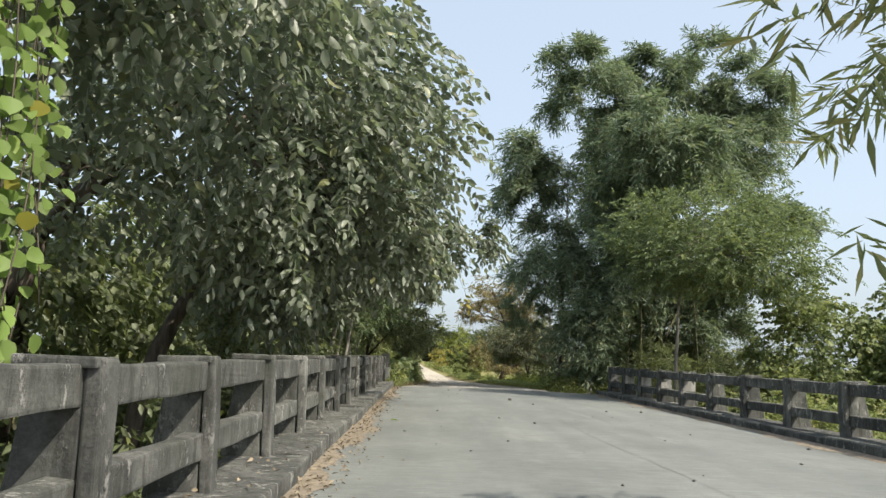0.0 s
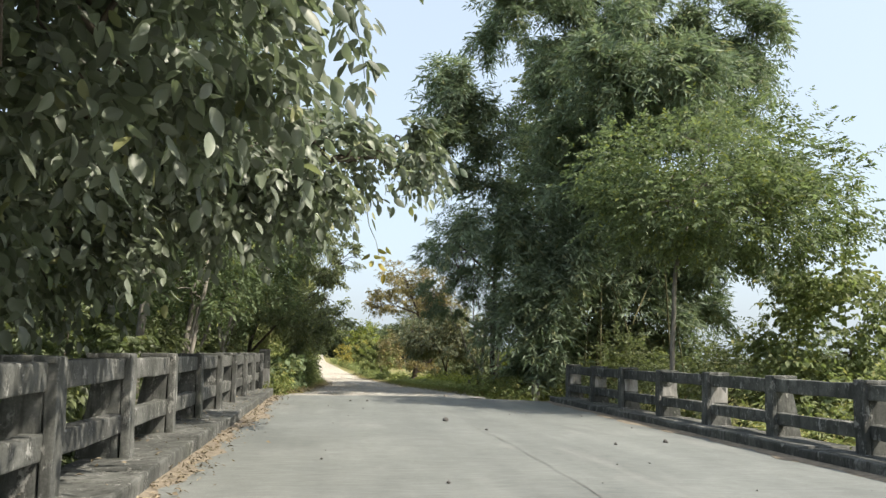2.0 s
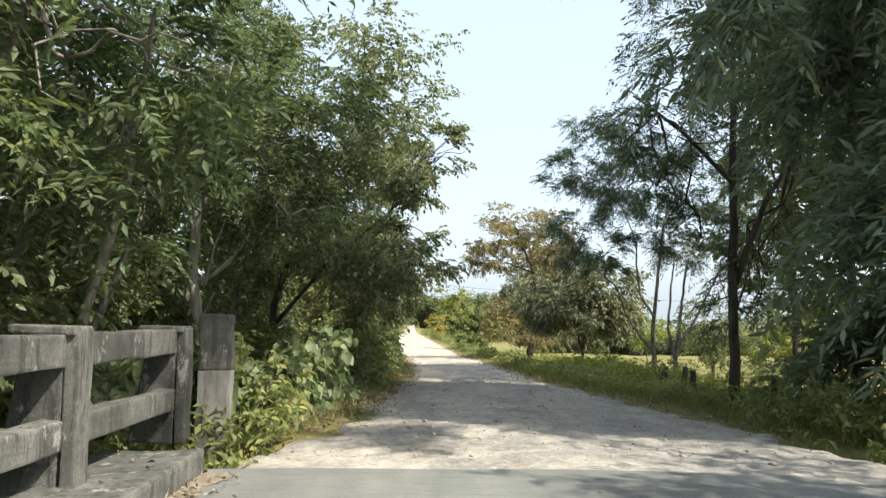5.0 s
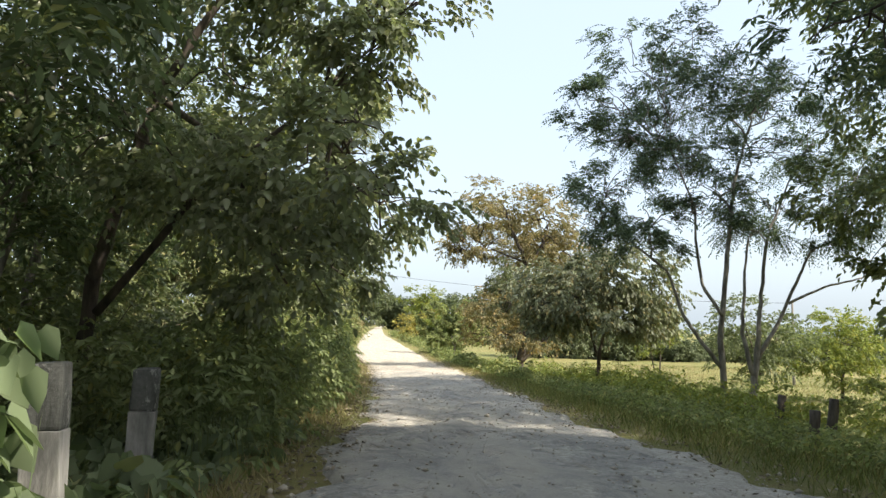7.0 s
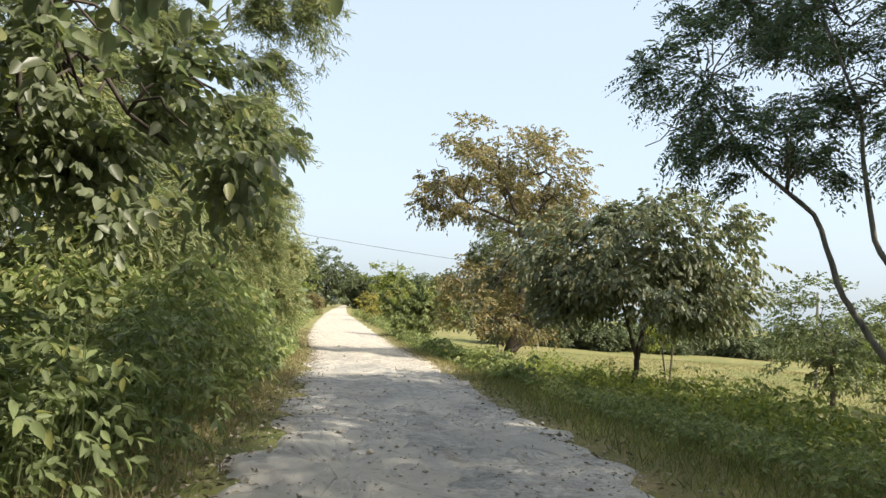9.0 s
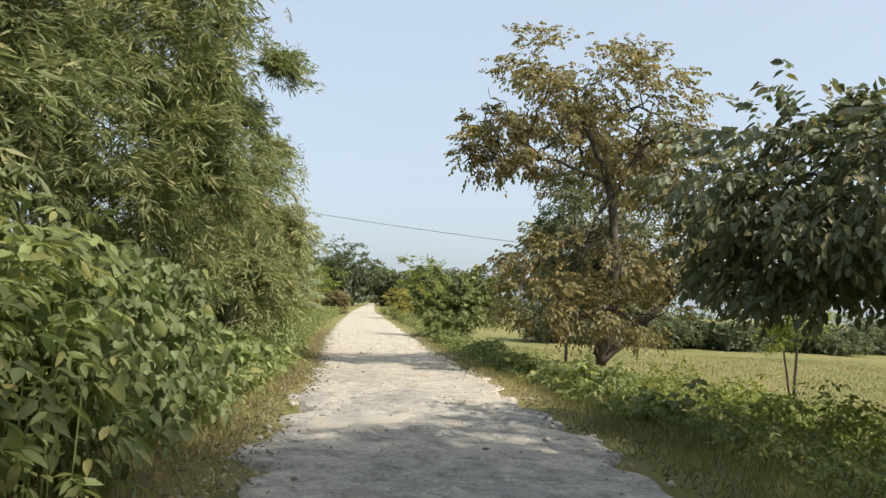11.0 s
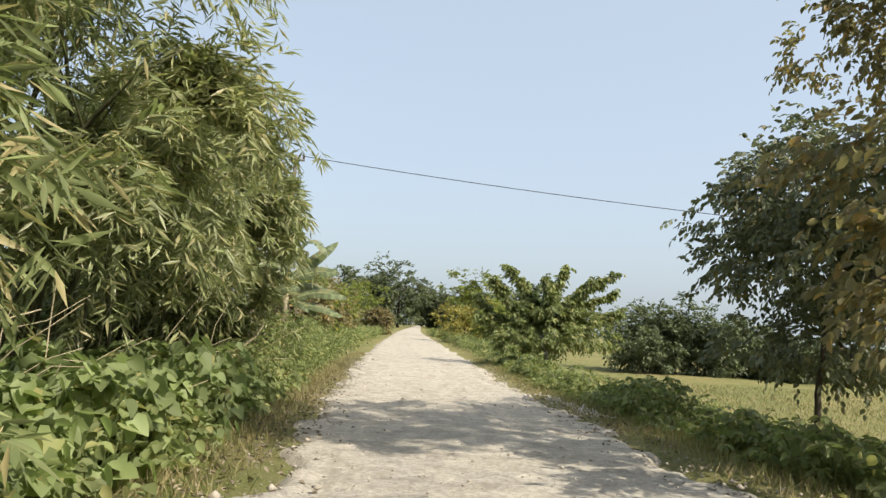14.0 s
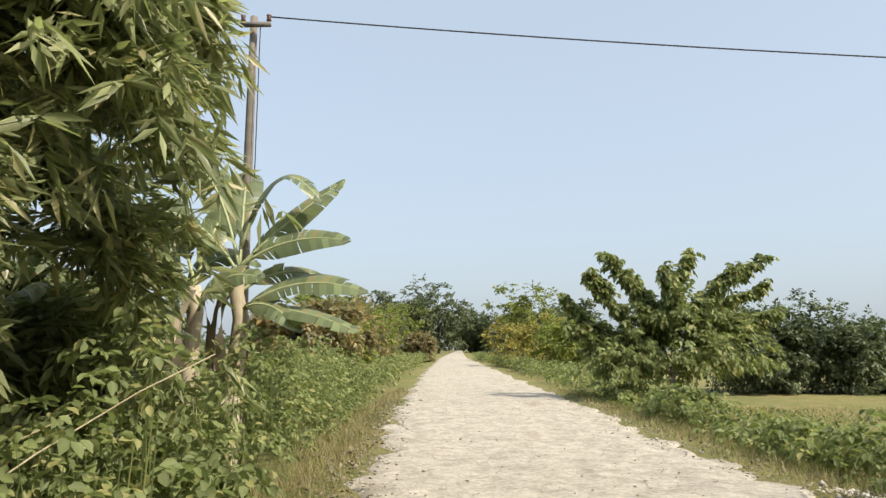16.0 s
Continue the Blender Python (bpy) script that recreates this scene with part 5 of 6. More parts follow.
# trees placed to shade the road, their upper crowns added out of view
for i, (x, y) in enumerate(((12.8, 43.6), (13.4, 48.0), (13.0, 40.2))):
    zg = float(ground_z(x, y))
    tree("dense_shade_tree", "tall dense dark green tree placed at the verge to shade the road", (x, y, zg), [[(x, y, zg - 0.1, 0.16), (x, y, 3.0, 0.12), (x - 0.3, y, 9.5, 0.06), (x - 0.2, y, 14.0, 0.03)]],
         [((x, y, 7.4), (2.6, 2.5, 2.0), 2.4), ((x - 0.6, y, 4.8), (2.4, 2.3, 1.6), 1.8), ((x + 1.2, y, 5.4), (1.9, 2.0, 1.6), 1.0), ((x - 0.4, y - 0.3, 2.4), (1.7, 1.8, 1.1), 0.9), ((x - 0.4, y + 0.3, 11.6), (3.2, 3.2, 2.4), 4.2), ((x - 0.2, y, 14.6), (3.0, 3.0, 1.8), 3.2)],
         LEAF_DARK, 3500, 6, 0.4, 0.21, 0.11, BARK_DARK, 0.045, 0.4, 0.35, 60, 0.4, False, 124 + i, 4, group="dense dark trees")
for i, (x, y, h, tl) in enumerate(((7.4, 37.3, 0.75, 0.05), (7.5, 39.1, 0.7, -0.12), (7.15, 40.9, 0.72, 0.03), (6.95, 42.6, 0.62, 0.10), (7.9, 43.7, 0.8, 0.12), (7.85, 45.3, 0.75, 0.2))):
    z = float(ground_z(x, y))
    line = np.array([(x + tl * s * h, y, z - 0.15 + s * (h + 0.15)) for s in np.linspace(0, 1, 6)])
    v, f = tube(line, np.linspace(0.085, 0.075, 6), 8, 0.06)
    ob = new("fence_post", mesh_np("fence_post", v, f, WOOD_OLD))
    tagged(ob, label="short dark weathered wooden fence post leaning in grass", category="fence post", group="old fence posts")

zs = float(ground_z(8.36, 58.6))
tree("large_leaf_tree", "small dark tree with large dull leaves on a forked trunk", (8.36, 58.6, zs),
     [[(8.36, 58.6, zs - 0.1, 0.085), (8.33, 58.6, -0.4, 0.075), (8.38, 58.6, 0.3, 0.07), (8.7, 58.7, 1.6, 0.04)], [(8.36, 58.6, 0.1, 0.055), (8.0, 58.6, 1.2, 0.04), (7.6, 58.5, 2.2, 0.02)]],
     [((7.5, 58.6, 2.6), (2.2, 2.1, 1.2), 2.4), ((9.2, 58.7, 3.1), (2.2, 2.1, 1.2), 2.2), ((8.4, 58.4, 1.65), (2.5, 2.2, 0.8), 2.0), ((6.6, 58.6, 1.85), (1.1, 1.3, 0.7), 0.8), ((10.2, 58.8, 1.6), (1.1, 1.3, 0.8), 0.8)],
     LEAF_TEAK, 3300, 6, 0.36, 0.165, 0.09, BARK_DARK, 0.03, 0.45, 0.45, 55, 0.7, True, 131, 6)

zb = float(ground_z(7.4, 69.6))
big_trunk = [[(7.3, 69.5, zb - 0.1, 0.24), (7.45, 69.6, -0.3, 0.20), (7.9, 69.8, 1.6, 0.15), (7.9, 70.0, 3.4, 0.13), (7.6, 70.2, 5.0, 0.10), (7.0, 70.4, 6.4, 0.06)], [(7.35, 69.5, -0.6, 0.16), (8.5, 69.6, 0.4, 0.11), (9.6, 69.8, 1.4, 0.06)], [(7.8, 70.0, 4.2, 0.07), (8.6, 70.2, 5.6, 0.05), (9.0, 70.3, 6.8, 0.03)], [(7.7, 70.1, 4.6, 0.06), (6.0, 70.0, 5.2, 0.04), (4.6, 69.8, 5.0, 0.02)]]
# lumps beyond y 72 are added behind the crown to cast the road's shade
tree("brown_leaved_tree", "tall tree with a browning upper crown and dense lower branches", (7.3, 69.5, zb), big_trunk,
     [((6.5, 70.2, 7.9), (2.2, 2.2, 1.3), 2.2), ((8.4, 70.4, 7.3), (1.9, 2.0, 1.4), 1.6), ((5.1, 69.9, 6.6), (1.6, 1.7, 1.1), 1.4), ((4.1, 69.7, 5.1), (1.0, 1.1, 0.6), 0.7), ((5.6, 69.9, 5.3), (1.1, 1.2, 0.6), 0.6), ((8.6, 70.0, 5.6), (1.4, 1.5, 0.8), 0.9), ((7.6, 73.0, 6.6), (1.8, 2.0, 1.0), 2.0), ((8.2, 75.0, 5.4), (1.6, 1.8, 0.9), 1.4), ((9.0, 72.2, 6.4), (2.0, 2.0, 1.3), 2.6), ((9.4, 74.4, 5.6), (1.8, 1.6, 1.1), 2.0),
      ((6.7, 69.8, 2.2), (2.0, 2.0, 1.0), 2.2), ((9.0, 69.8, 2.4), (2.0, 2.0, 1.1), 2.2), ((6.0, 69.2, 0.9), (1.7, 1.7, 0.9), 1.2), ((8.6, 69.2, 0.7), (1.9, 1.7, 0.8), 0.9), ((10.5, 70.0, 4.7), (1.8, 1.7, 1.5), 2.6), ((10.7, 70.0, 2.4), (1.7, 1.7, 1.0), 2.0), ((4.3, 70.6, 6.3), (0.9, 1.0, 0.6), 0.7), ((3.6, 70.4, 5.2), (0.6, 0.7, 0.35), 0.35)],
     LEAF_BROWN, 5700, 7, 0.34, 0.14, 0.075, BARK_DARK, 0.05, 0.5, 0.4, 58, 0.5, True, 141, 7)
tree("creeper_clump", "dark green creeper bunched on the tall tree's limb", (6.4, 69.8, 3.2), [[(6.7, 69.9, 3.3, 0.03), (6.5, 69.8, 4.4, 0.02)]],
     [((6.3, 69.8, 4.1), (0.75, 0.75, 0.75), 1), ((6.1, 69.7, 3.4), (0.5, 0.5, 0.5), 0.5)], LEAF_DARK, 420, 7, 0.2, 0.08, 0.045, BARK_DARK, 0.015, 0.3, 0.4, 60, 0.4, False, 142, 3, category="creeper")
tree("dark_round_tree", "low round tree with dark glossy leaves at the field edge", on_ground(8.7, 78.0),
     [[(*on_ground(8.6, 78.0, -0.1), 0.07), (8.6, 78.0, -0.6, 0.06), (8.8, 78.1, 0.6, 0.05), (9.4, 78.4, 2.4, 0.03)]],
     [((8.5, 78.2, 3.3), (1.8, 2.1, 1.4), 2.2), ((9.9, 78.4, 3.6), (2.4, 2.4, 1.6), 2.6), ((8.1, 78.0, 2.0), (1.5, 1.8, 1.0), 1.4), ((10.0, 78.5, 1.7), (2.6, 2.4, 1.2), 2.0), ((12.4, 79.0, 3.0), (2.4, 2.2, 1.8), 1.5), ((9.6, 78.6, 0.3), (2.6, 1.6, 0.7), 1.2)],
     LEAF_TEAK, 5000, 6, 0.34, 0.15, 0.085, BARK_DARK, 0.035, 0.45, 0.4, 55, 0.6, True, 143, 6)
tree("field_tree", "small tree standing in the open field", on_ground(17.6, 77.3), [[(*on_ground(17.6, 77.3, -0.1), 0.07), (17.7, 77.3, -0.6, 0.05), (17.8, 77.4, 0.6, 0.03)], [(*on_ground(17.5, 77.3, -0.1), 0.05), (17.1, 77.3, 0.0, 0.03)]],
     [((17.6, 77.3, 1.0), (1.5, 1.5, 0.9), 2), ((17.0, 77.0, 0.1), (0.9, 0.9, 0.6), 0.6)], LEAF_LIGHT, 700, 6, 0.26, 0.12, 0.06, BARK_DARK, 0.02, 0.4, 0.3, 60, 0.4, False, 144, 4)
tree("field_tree", "round dark tree on a short bare trunk in the field", on_ground(16.1, 62.0), [[(*on_ground(16.1, 62.0, -0.1), 0.09), (16.1, 62.0, -0.9, 0.075), (16.0, 62.0, 0.4, 0.05), (15.6, 62.0, 1.6, 0.02)], [(16.1, 62.0, -0.8, 0.05), (16.8, 62.1, 0.4, 0.03), (17.2, 62.2, 1.2, 0.015)]],
     [((15.7, 62.0, 1.4), (1.6, 1.7, 1.2), 2), ((16.9, 62.1, 1.0), (1.3, 1.5, 1.1), 1.4), ((15.4, 61.9, 0.0), (1.3, 1.4, 0.7), 0.9), ((16.7, 62.0, -0.1), (1.2, 1.3, 0.6), 0.6)], LEAF_DARK, 1500, 6, 0.3, 0.14, 0.07, BARK_DARK, 0.02, 0.5, 0.35, 60, 0.45, False, 145, 5)
tree("field_tree", "spreading pale green tree among the field's bushes", on_ground(22.6, 66.0), [[(*on_ground(22.4, 66.0, -0.1), 0.09), (22.4, 66.0, -1.0, 0.07), (22.7, 66.1, 0.6, 0.04)], [(22.4, 66.0, -0.9, 0.05), (21.6, 66.0, 0.4, 0.03)]],
     [((22.4, 66.0, 1.2), (2.2, 2.0, 1.3), 2.2), ((24.0, 66.2, 0.7), (1.8, 1.8, 1.2), 1.4), ((21.0, 65.8, 0.2), (1.3, 1.5, 1.0), 1.0), ((22.6, 65.6, -0.6), (1.9, 1.7, 0.7), 0.9)], LEAF_LIGHT, 1900, 6, 0.3, 0.16, 0.085, BARK_DARK, 0.02, 0.5, 0.35, 60, 0.45, False, 146, 5)
for i, (x, y, z, r) in enumerate(((11.3, 53.6, -0.9, 1.0), (9.0, 54.4, -0.95, 0.8), (12.6, 49.0, -0.6, 1.0), (10.6, 56.6, -1.1, 0.7))):
    tree("field_bush", "low leafy bush growing under thin trees", on_ground(x, y), [[(*on_ground(x, y, -0.1), 0.03), (x, y, z, 0.015)]],
         [((x, y, z), (r, r * 0.9, 0.6), 2), ((x + r * 0.5, y + 0.3, z - 0.2), (r * 0.7, r * 0.6, 0.4), 0.8)], LEAF_LIGHT if i % 2 else LEAF_WEED, 420, 6, 0.22, 0.12, 0.06, BARK_DARK, 0.015, 0.4, 0.35, 60, 0.45, False, 147 + i, 3, group="field bushes", category="bush")

# ---- along the farther road ----
sh = empty("candelabra_shrub", (6.6, 99.5, float(ground_z(6.6, 99.5))), label="sprawling green shrub with upswept arms of clustered leaves", category="shrub")
sz0 = float(ground_z(6.6, 99.5))
arms = [((4.0, 1.0), (3.1, 2.0)), ((4.5, 1.9), (3.8, 2.8)), ((5.6, 2.3), (4.6, 3.5)), ((6.0, 2.0), (5.2, 2.8)), ((7.0, 2.2), (7.7, 3.6)), ((6.6, 2.0), (6.5, 3.0)), ((8.4, 2.4), (10.2, 3.4)), ((8.4, 1.6), (10.3, 2.5)), ((8.6, 0.9), (10.4, 1.5)), ((7.8, 2.0), (8.8, 2.9)), ((4.4, 0.4), (3.2, 1.0))]
w6, c6 = [tube([(6.6, 99.5, sz0 - 0.1), (6.65, 99.5, sz0 + 0.5), (6.7, 99.5, -0.6)], (0.12, 0.1, 0.08), 8)], []
r6 = np.random.default_rng(151)
part_np("trunk", w6[0], BARK_GREY, sh, shade=True)
for (mx, mz), (tx, tz) in arms:
    yo = r6.uniform(-1.2, 1.2)
    line = np.array([(6.7, 99.5, -0.7), ((6.7 + mx) / 2, 99.5 + yo * 0.4, 0.3 + mz * 0.15), (mx, 99.5 + yo * 0.8, mz), (tx, 99.5 + yo, tz)])
    s = np.linspace(0, 1, 14)
    p = np.stack([np.interp(s, np.linspace(0, 1, 4), line[:, c]) for c in range(3)], 1)
    part_np("branch", tube(p, np.linspace(0.06, 0.02, 14), 6), BARK_GREY, sh, shade=True)
    u = 0.30 + 0.70 * r6.random(230)
    q = np.stack([np.interp(u, s, p[:, c]) for c in range(3)], 1) + r6.normal(size=(230, 3)) * 0.10
    c6.append(sprays(q, r6.normal(size=(230, 3)) * np.array((1, 1, .6)), 5, 0.16, 0.23, 0.12, 0.3, 70, 0.75, True, r6))
for c, r, m in (((6.6, 99.5, 0.4), (2.6, 1.8, 1.2), 620), ((8.6, 99.6, 0.4), (1.6, 1.6, 1.0), 300), ((4.8, 99.4, 0.0), (1.4, 1.4, 0.9), 260), ((6.8, 99.3, 1.6), (1.4, 1.2, 0.7), 220)):
    P6, d6 = blob_points(c, r, m, r6, 0.3, 0.25, 8)
    c6.append(sprays(P6, d6, 6, 0.28, 0.22, 0.10, 0.3, 60, 0.5, False, r6))
part_np("foliage", joined(c6), LEAF_WEED, sh)


def far_tree(label, x, y, w, h, leaf, seed, n=900, size=0.45, low=0.0, category="tree", name="distant_tree"):
    z = float(ground_z(x, y))
    r = np.random.default_rng(seed)
    bl = [((x + r.normal() * w * 0.12, y + r.normal() * w * 0.1, z + low + (h - low) * 0.55), (w * 0.42, w * 0.42, (h - low) * 0.45), 2.5)]
    if low == 0:
        bl.append(((x, y, z + h * 0.2), (w * 0.42, w * 0.42, h * 0.2), 1.2))
    for q in range(4):
        a = r.uniform(0, 6.28)
        bl.append(((x + math.cos(a) * w * 0.27, y + math.sin(a) * w * 0.27, z + low + (h - low) * r.uniform(0.3, 0.75)), (w * 0.25, w * 0.25, (h - low) * 0.23), 0.9))
    return tree(name, label, (x, y, z), [[(x, y, z - 0.1, h * 0.025), (x, y, z + h * 0.5, h * 0.012)]], bl, leaf, n, 5, size * 1.3, size, size * 0.5, BARK_DARK, h * 0.01, 0.35, 0.3, 60, 0.3, False, seed, 2, group="distant trees" if name == "distant_tree" else "", category=category)


far_tree("rounded bush turning yellow at the road's edge", 4.6, 142, 7.0, 5.0, LEAF_YELLOW, 201, 1300, 0.28, category="bush", name="yellow_bush")
far_tree("light green conical tree behind a yellow bush", 6.2, 166, 7.5, 11, LEAF_LIGHT, 202, 900, 0.4)
far_tree("bright green bush beside the far road", 7.4, 128, 5.5, 4.4, LEAF_LIGHT, 203, 1300, 0.3)
for i, (x, y, w, h) in enumerate(((-9, 283, 19, 21), (-17, 275, 16, 15), (1.5, 300, 12, 12), (-24, 250, 15, 14), (8, 290, 14, 13), (16, 260, 15, 13), (-30, 225, 14, 12), (25, 240, 16, 12), (-13, 530, 26, 24), (4, 535, 24, 20), (-4, 528, 18, 15))):
    far_tree("large dark tree closing the view far along the road", x, y, w, h, LEAF_FAR, 210 + i, 1700, 0.9)
for i, (x, y, w, h) in enumerate(((-6.6, 104, 5, 3.8), (-8.2, 112, 6, 5.0), (-9.2, 122, 7, 5.5), (-10.5, 135, 7, 6.5), (-11.5, 150, 8, 7), (-12, 168, 9, 8), (-6.2, 160, 4, 3.5))):
    far_tree("olive and rust tinged bushy tree beside the road", x, y, w, h, LEAF_BROWN if i % 2 == 0 else LEAF_LIGHT, 230 + i, 1700, 0.3)
for i, (x, y, w, h) in enumerate(((18, 122, 6.5, 5.4), (20.5, 123, 6.5, 6.3), (23, 122, 6, 5.4), (26, 124, 6.5, 5.0), (29, 122, 6, 3.0), (33, 125, 7, 2.8), (37, 122, 6, 2.6), (42, 126, 8, 3.0), (48, 124, 8, 2.8), (56, 128, 9, 3.4), (64, 128, 9, 3.2), (74, 130, 10, 3.8), (86, 134, 12, 4.6), (100, 140, 14, 5.5))):
    far_tree("dark green tree in the row along the field's far side", x, y, w, h, LEAF_FAR, 250 + i, 2400, 0.3)
for i, (x, y, w, h) in enumerate(((-40, 150, 14, 9), (-55, 170, 16, 10), (-75, 180, 18, 10), (-100, 190, 22, 11))):
    far_tree("dark green tree beyond the green paddy", x, y, w, h, LEAF_FAR, 290 + i, 800, 0.8)

r7 = np.random.default_rng(281)
a7 = r7.uniform(0, 2 * math.pi, 9000)
d7 = r7.uniform(330, 420, 9000)
h7 = (7 + 3 * np.sin(a7 * 37) * np.sin(a7 * 11 + 1) + 1.5 * np.sin(a7 * 91)) * r7.random(9000)
x7, y7 = 2 + d7 * np.sin(a7), 60 + d7 * np.cos(a7)
ok7 = np.abs(x7 + 4) > 9
P7 = np.stack([x7, y7, ground_z(x7, y7) + h7 + 0.5], 1)[ok7]
stuff_np("far_woods", sprays(P7, r7.normal(size=P7.shape), 5, 1.6, 1.8, 1.1, 0.3, 60, 0.2, False, r7), LEAF_FAR, "hazy green woods along the horizon", "woods")

# ---- bananas, pole and wire ----


def banana(x, y, stem, tips, seed, label):
    """A banana plant; tips are (x, y, z, rise, drop): a leaf's end, its arch on the way, how far below the heart it leaves the stem."""
    r = np.random.default_rng(seed)
    z = float(ground_z(x, y))
    root = empty("banana_plant", (x, y, z), label=label, category="banana plant", group="banana plants")
    top = np.array((x + r.normal() * 0.06, y, z + stem))
    part_np("stem", tube(bend((x, y, z - 0.1), top, 9, 0, r, 0.012), np.linspace(0.18, 0.08, 9), 12, 0.05, r), BARK_BANANA, root, "peeling brown and cream stem", shade=True)
    for tx, ty, tz, rise, drop in tips:
        tip = np.array((tx, ty, tz))
        heart = top - np.array((0, 0, drop))
        ctl = heart + (tip - heart) * 0.45 + np.array((0, 0, rise * 2))
        t = np.linspace(0, 1, 19)[:, None]
        mid = (1 - t) ** 2 * heart + 2 * t * (1 - t) * ctl + t * t * tip
        t = t[:, 0]
        tang = unit(np.gradient(mid, axis=0))
        side = unit(np.cross(tang, np.array((0.1, -0.7, 0.7)) + r.normal(size=3) * 0.18))
        ln = np.linalg.norm(np.diff(mid, axis=0), axis=1).sum()
        wid = (0.17 + 0.07 * ln) * np.sin(np.clip((t - 0.14) / 0.86, 0, 1) * math.pi) ** 0.5 * (1 - 0.35 * t) + 0.012
        nor = np.cross(side, tang)
        pieces = []
        for s in (-1, 1):
            # the blade is torn into strips between the side veins
            hang = 0.15
            for q in range(2, 18):
                if r.random() < 0.012:
                    continue
                if r.random() < 0.14:
                    hang = r.uniform(0.0, 0.28)
                e0, e1 = wid[q], wid[q + 1]
                split = 0.02 if r.random() < 0.22 else 0.0
                o0 = mid[q] + side[q] * s * e0 * (1 - 0.3 * hang) - nor[q] * e0 * hang + tang[q] * (0.06 + split)
                o1 = mid[q + 1] + side[q + 1] * s * e1 * (1 - 0.3 * hang) - nor[q + 1] * e1 * hang + tang[q + 1] * 0.06
                h0, h1 = (mid[q] + o0) / 2 + nor[q] * 0.03, (mid[q + 1] + o1) / 2 + nor[q + 1] * 0.03
                pieces.append((np.array([mid[q], mid[q + 1], h1, h0, o1, o0]), [np.array([[0, 1, 2, 3], [3, 2, 4, 5]])]))
        blade = part_np("leaf", joined(pieces), LEAF_BANANA, root)
        part_np("midrib", tube(mid, np.linspace(0.028, 0.006, 19), 5), MIDRIB, blade, "pale yellow-green midrib", shade=True)
    for i in range(4):
        a = r.uniform(0, 6.28)
        t = np.linspace(0, 1, 10)
        line = top + np.stack([np.cos(a) * (0.12 + 0.22 * np.sin(t * 2.6)), np.sin(a) * (0.12 + 0.22 * np.sin(t * 2.6)), -0.05 - t * stem * 0.55], 1)
        w = np.array((-np.sin(a), np.cos(a), 0)) * (0.05 + 0.05 * np.sin(t * 9 + i))[:, None]
        v = np.concatenate([line + w, line - w + r.normal(size=(10, 3)) * 0.02])
        q = np.arange(9)
        part_np("dead_leaf", (v, [np.stack([q, q + 1, q + 11, q + 10], 1)]), LEAF_DEAD, root, "withered brown leaf")
    return root


banana(-3.15, 84.1, 2.75, [(-2.06, 84.0, 2.1, 0.62, -0.25), (-1.85, 84.5, 2.48, 0.06, 0.0), (-1.68, 84.0, 1.58, 0.17, 0.0), (-1.42, 83.9, 0.9, 0.24, 0.6), (-1.48, 83.6, 0.4, 0.10, 0.55), (-2.2, 83.7, 0.4, 0.20, 0.6), (-4.2, 85.0, 2.8, 0.4, 0.0), (-3.4, 85.2, 2.7, 0.5, 0.0), (-4.3, 83.6, 1.9, 0.3, 0.1), (-2.0, 84.5, 1.1, 0.2, 0.35)], 301, "tall banana plant with torn arching leaves over the verge")
banana(-3.6, 83.8, 2.5, [(-5.15, 83.6, 0.6, 0.22, 0.5), (-3.1, 83.4, 0.8, 0.16, 0.45), (-4.6, 84.6, 2.2, 0.4, 0.0), (-2.7, 83.6, 1.05, 0.2, 0.3), (-4.6, 83.3, 1.5, 0.25, 0.2), (-3.4, 84.9, 2.3, 0.3, 0.0)], 302, "banana plant with pale peeling stem and drooping leaves")
banana(-4.05, 84.4, 2.3, [(-5.4, 84.0, 0.6, 0.35, 0.2), (-4.6, 83.3, 0.4, 0.3, 0.3), (-5.0, 85.4, 1.6, 0.4, 0.0), (-3.2, 85.2, 1.4, 0.4, 0.0), (-4.1, 83.5, 1.7, 0.2, 0.0)], 303, "banana plant with brown stem shaded by bamboo")
banana(-5.2, 82.6, 2.2, [(-5.8, 81.6, 0.2, 0.5, 0.2), (-4.4, 81.8, 0.4, 0.4, 0.2), (-6.2, 83.0, 0.9, 0.5, 0.0), (-5.0, 83.6, 1.5, 0.4, 0.0), (-4.6, 82.4, 1.4, 0.3, 0.0)], 304, "low banana plant in the shade of bamboo")

POLE_X, POLE_Y = -3.27, 84.75
pz = float(ground_z(POLE_X, POLE_Y))
pole = empty("utility_pole", (POLE_X, POLE_Y, pz), label="slender grey concrete utility pole carrying a single wire", category="utility pole")
part_np("shaft", tube([(POLE_X, POLE_Y, z) for z in np.linspace(pz - 0.2, 5.05, 8)], np.linspace(0.10, 0.055, 8), 8), POLE_CONCRETE, pole, shade=True)
crossarm = part_np("crossarm", box_vf(POLE_X - 0.16, POLE_X + 0.29, POLE_Y - 0.16, POLE_Y - 0.10, 4.84, 4.90), plain("galvanised_steel", (0.16, 0.15, 0.14), 0.8, 0.3, 9), pole)
for dx in (-0.12, 0.26):
    part_np("insulator", tube([(POLE_X + dx, POLE_Y - 0.13, z) for z in (4.90, 4.93, 4.97, 5.01)], (0.016, 0.04, 0.028, 0.04), 8), CERAMIC, crossarm)
part_np("earth_wire", tube(np.stack([np.full(8, POLE_X + 0.13), np.full(8, POLE_Y - 0.1), np.linspace(4.85, 2.6, 8)], 1), np.full(8, 0.008), 5), CABLE, pole)
wx = np.linspace(POLE_X + 0.26, 30, 50)
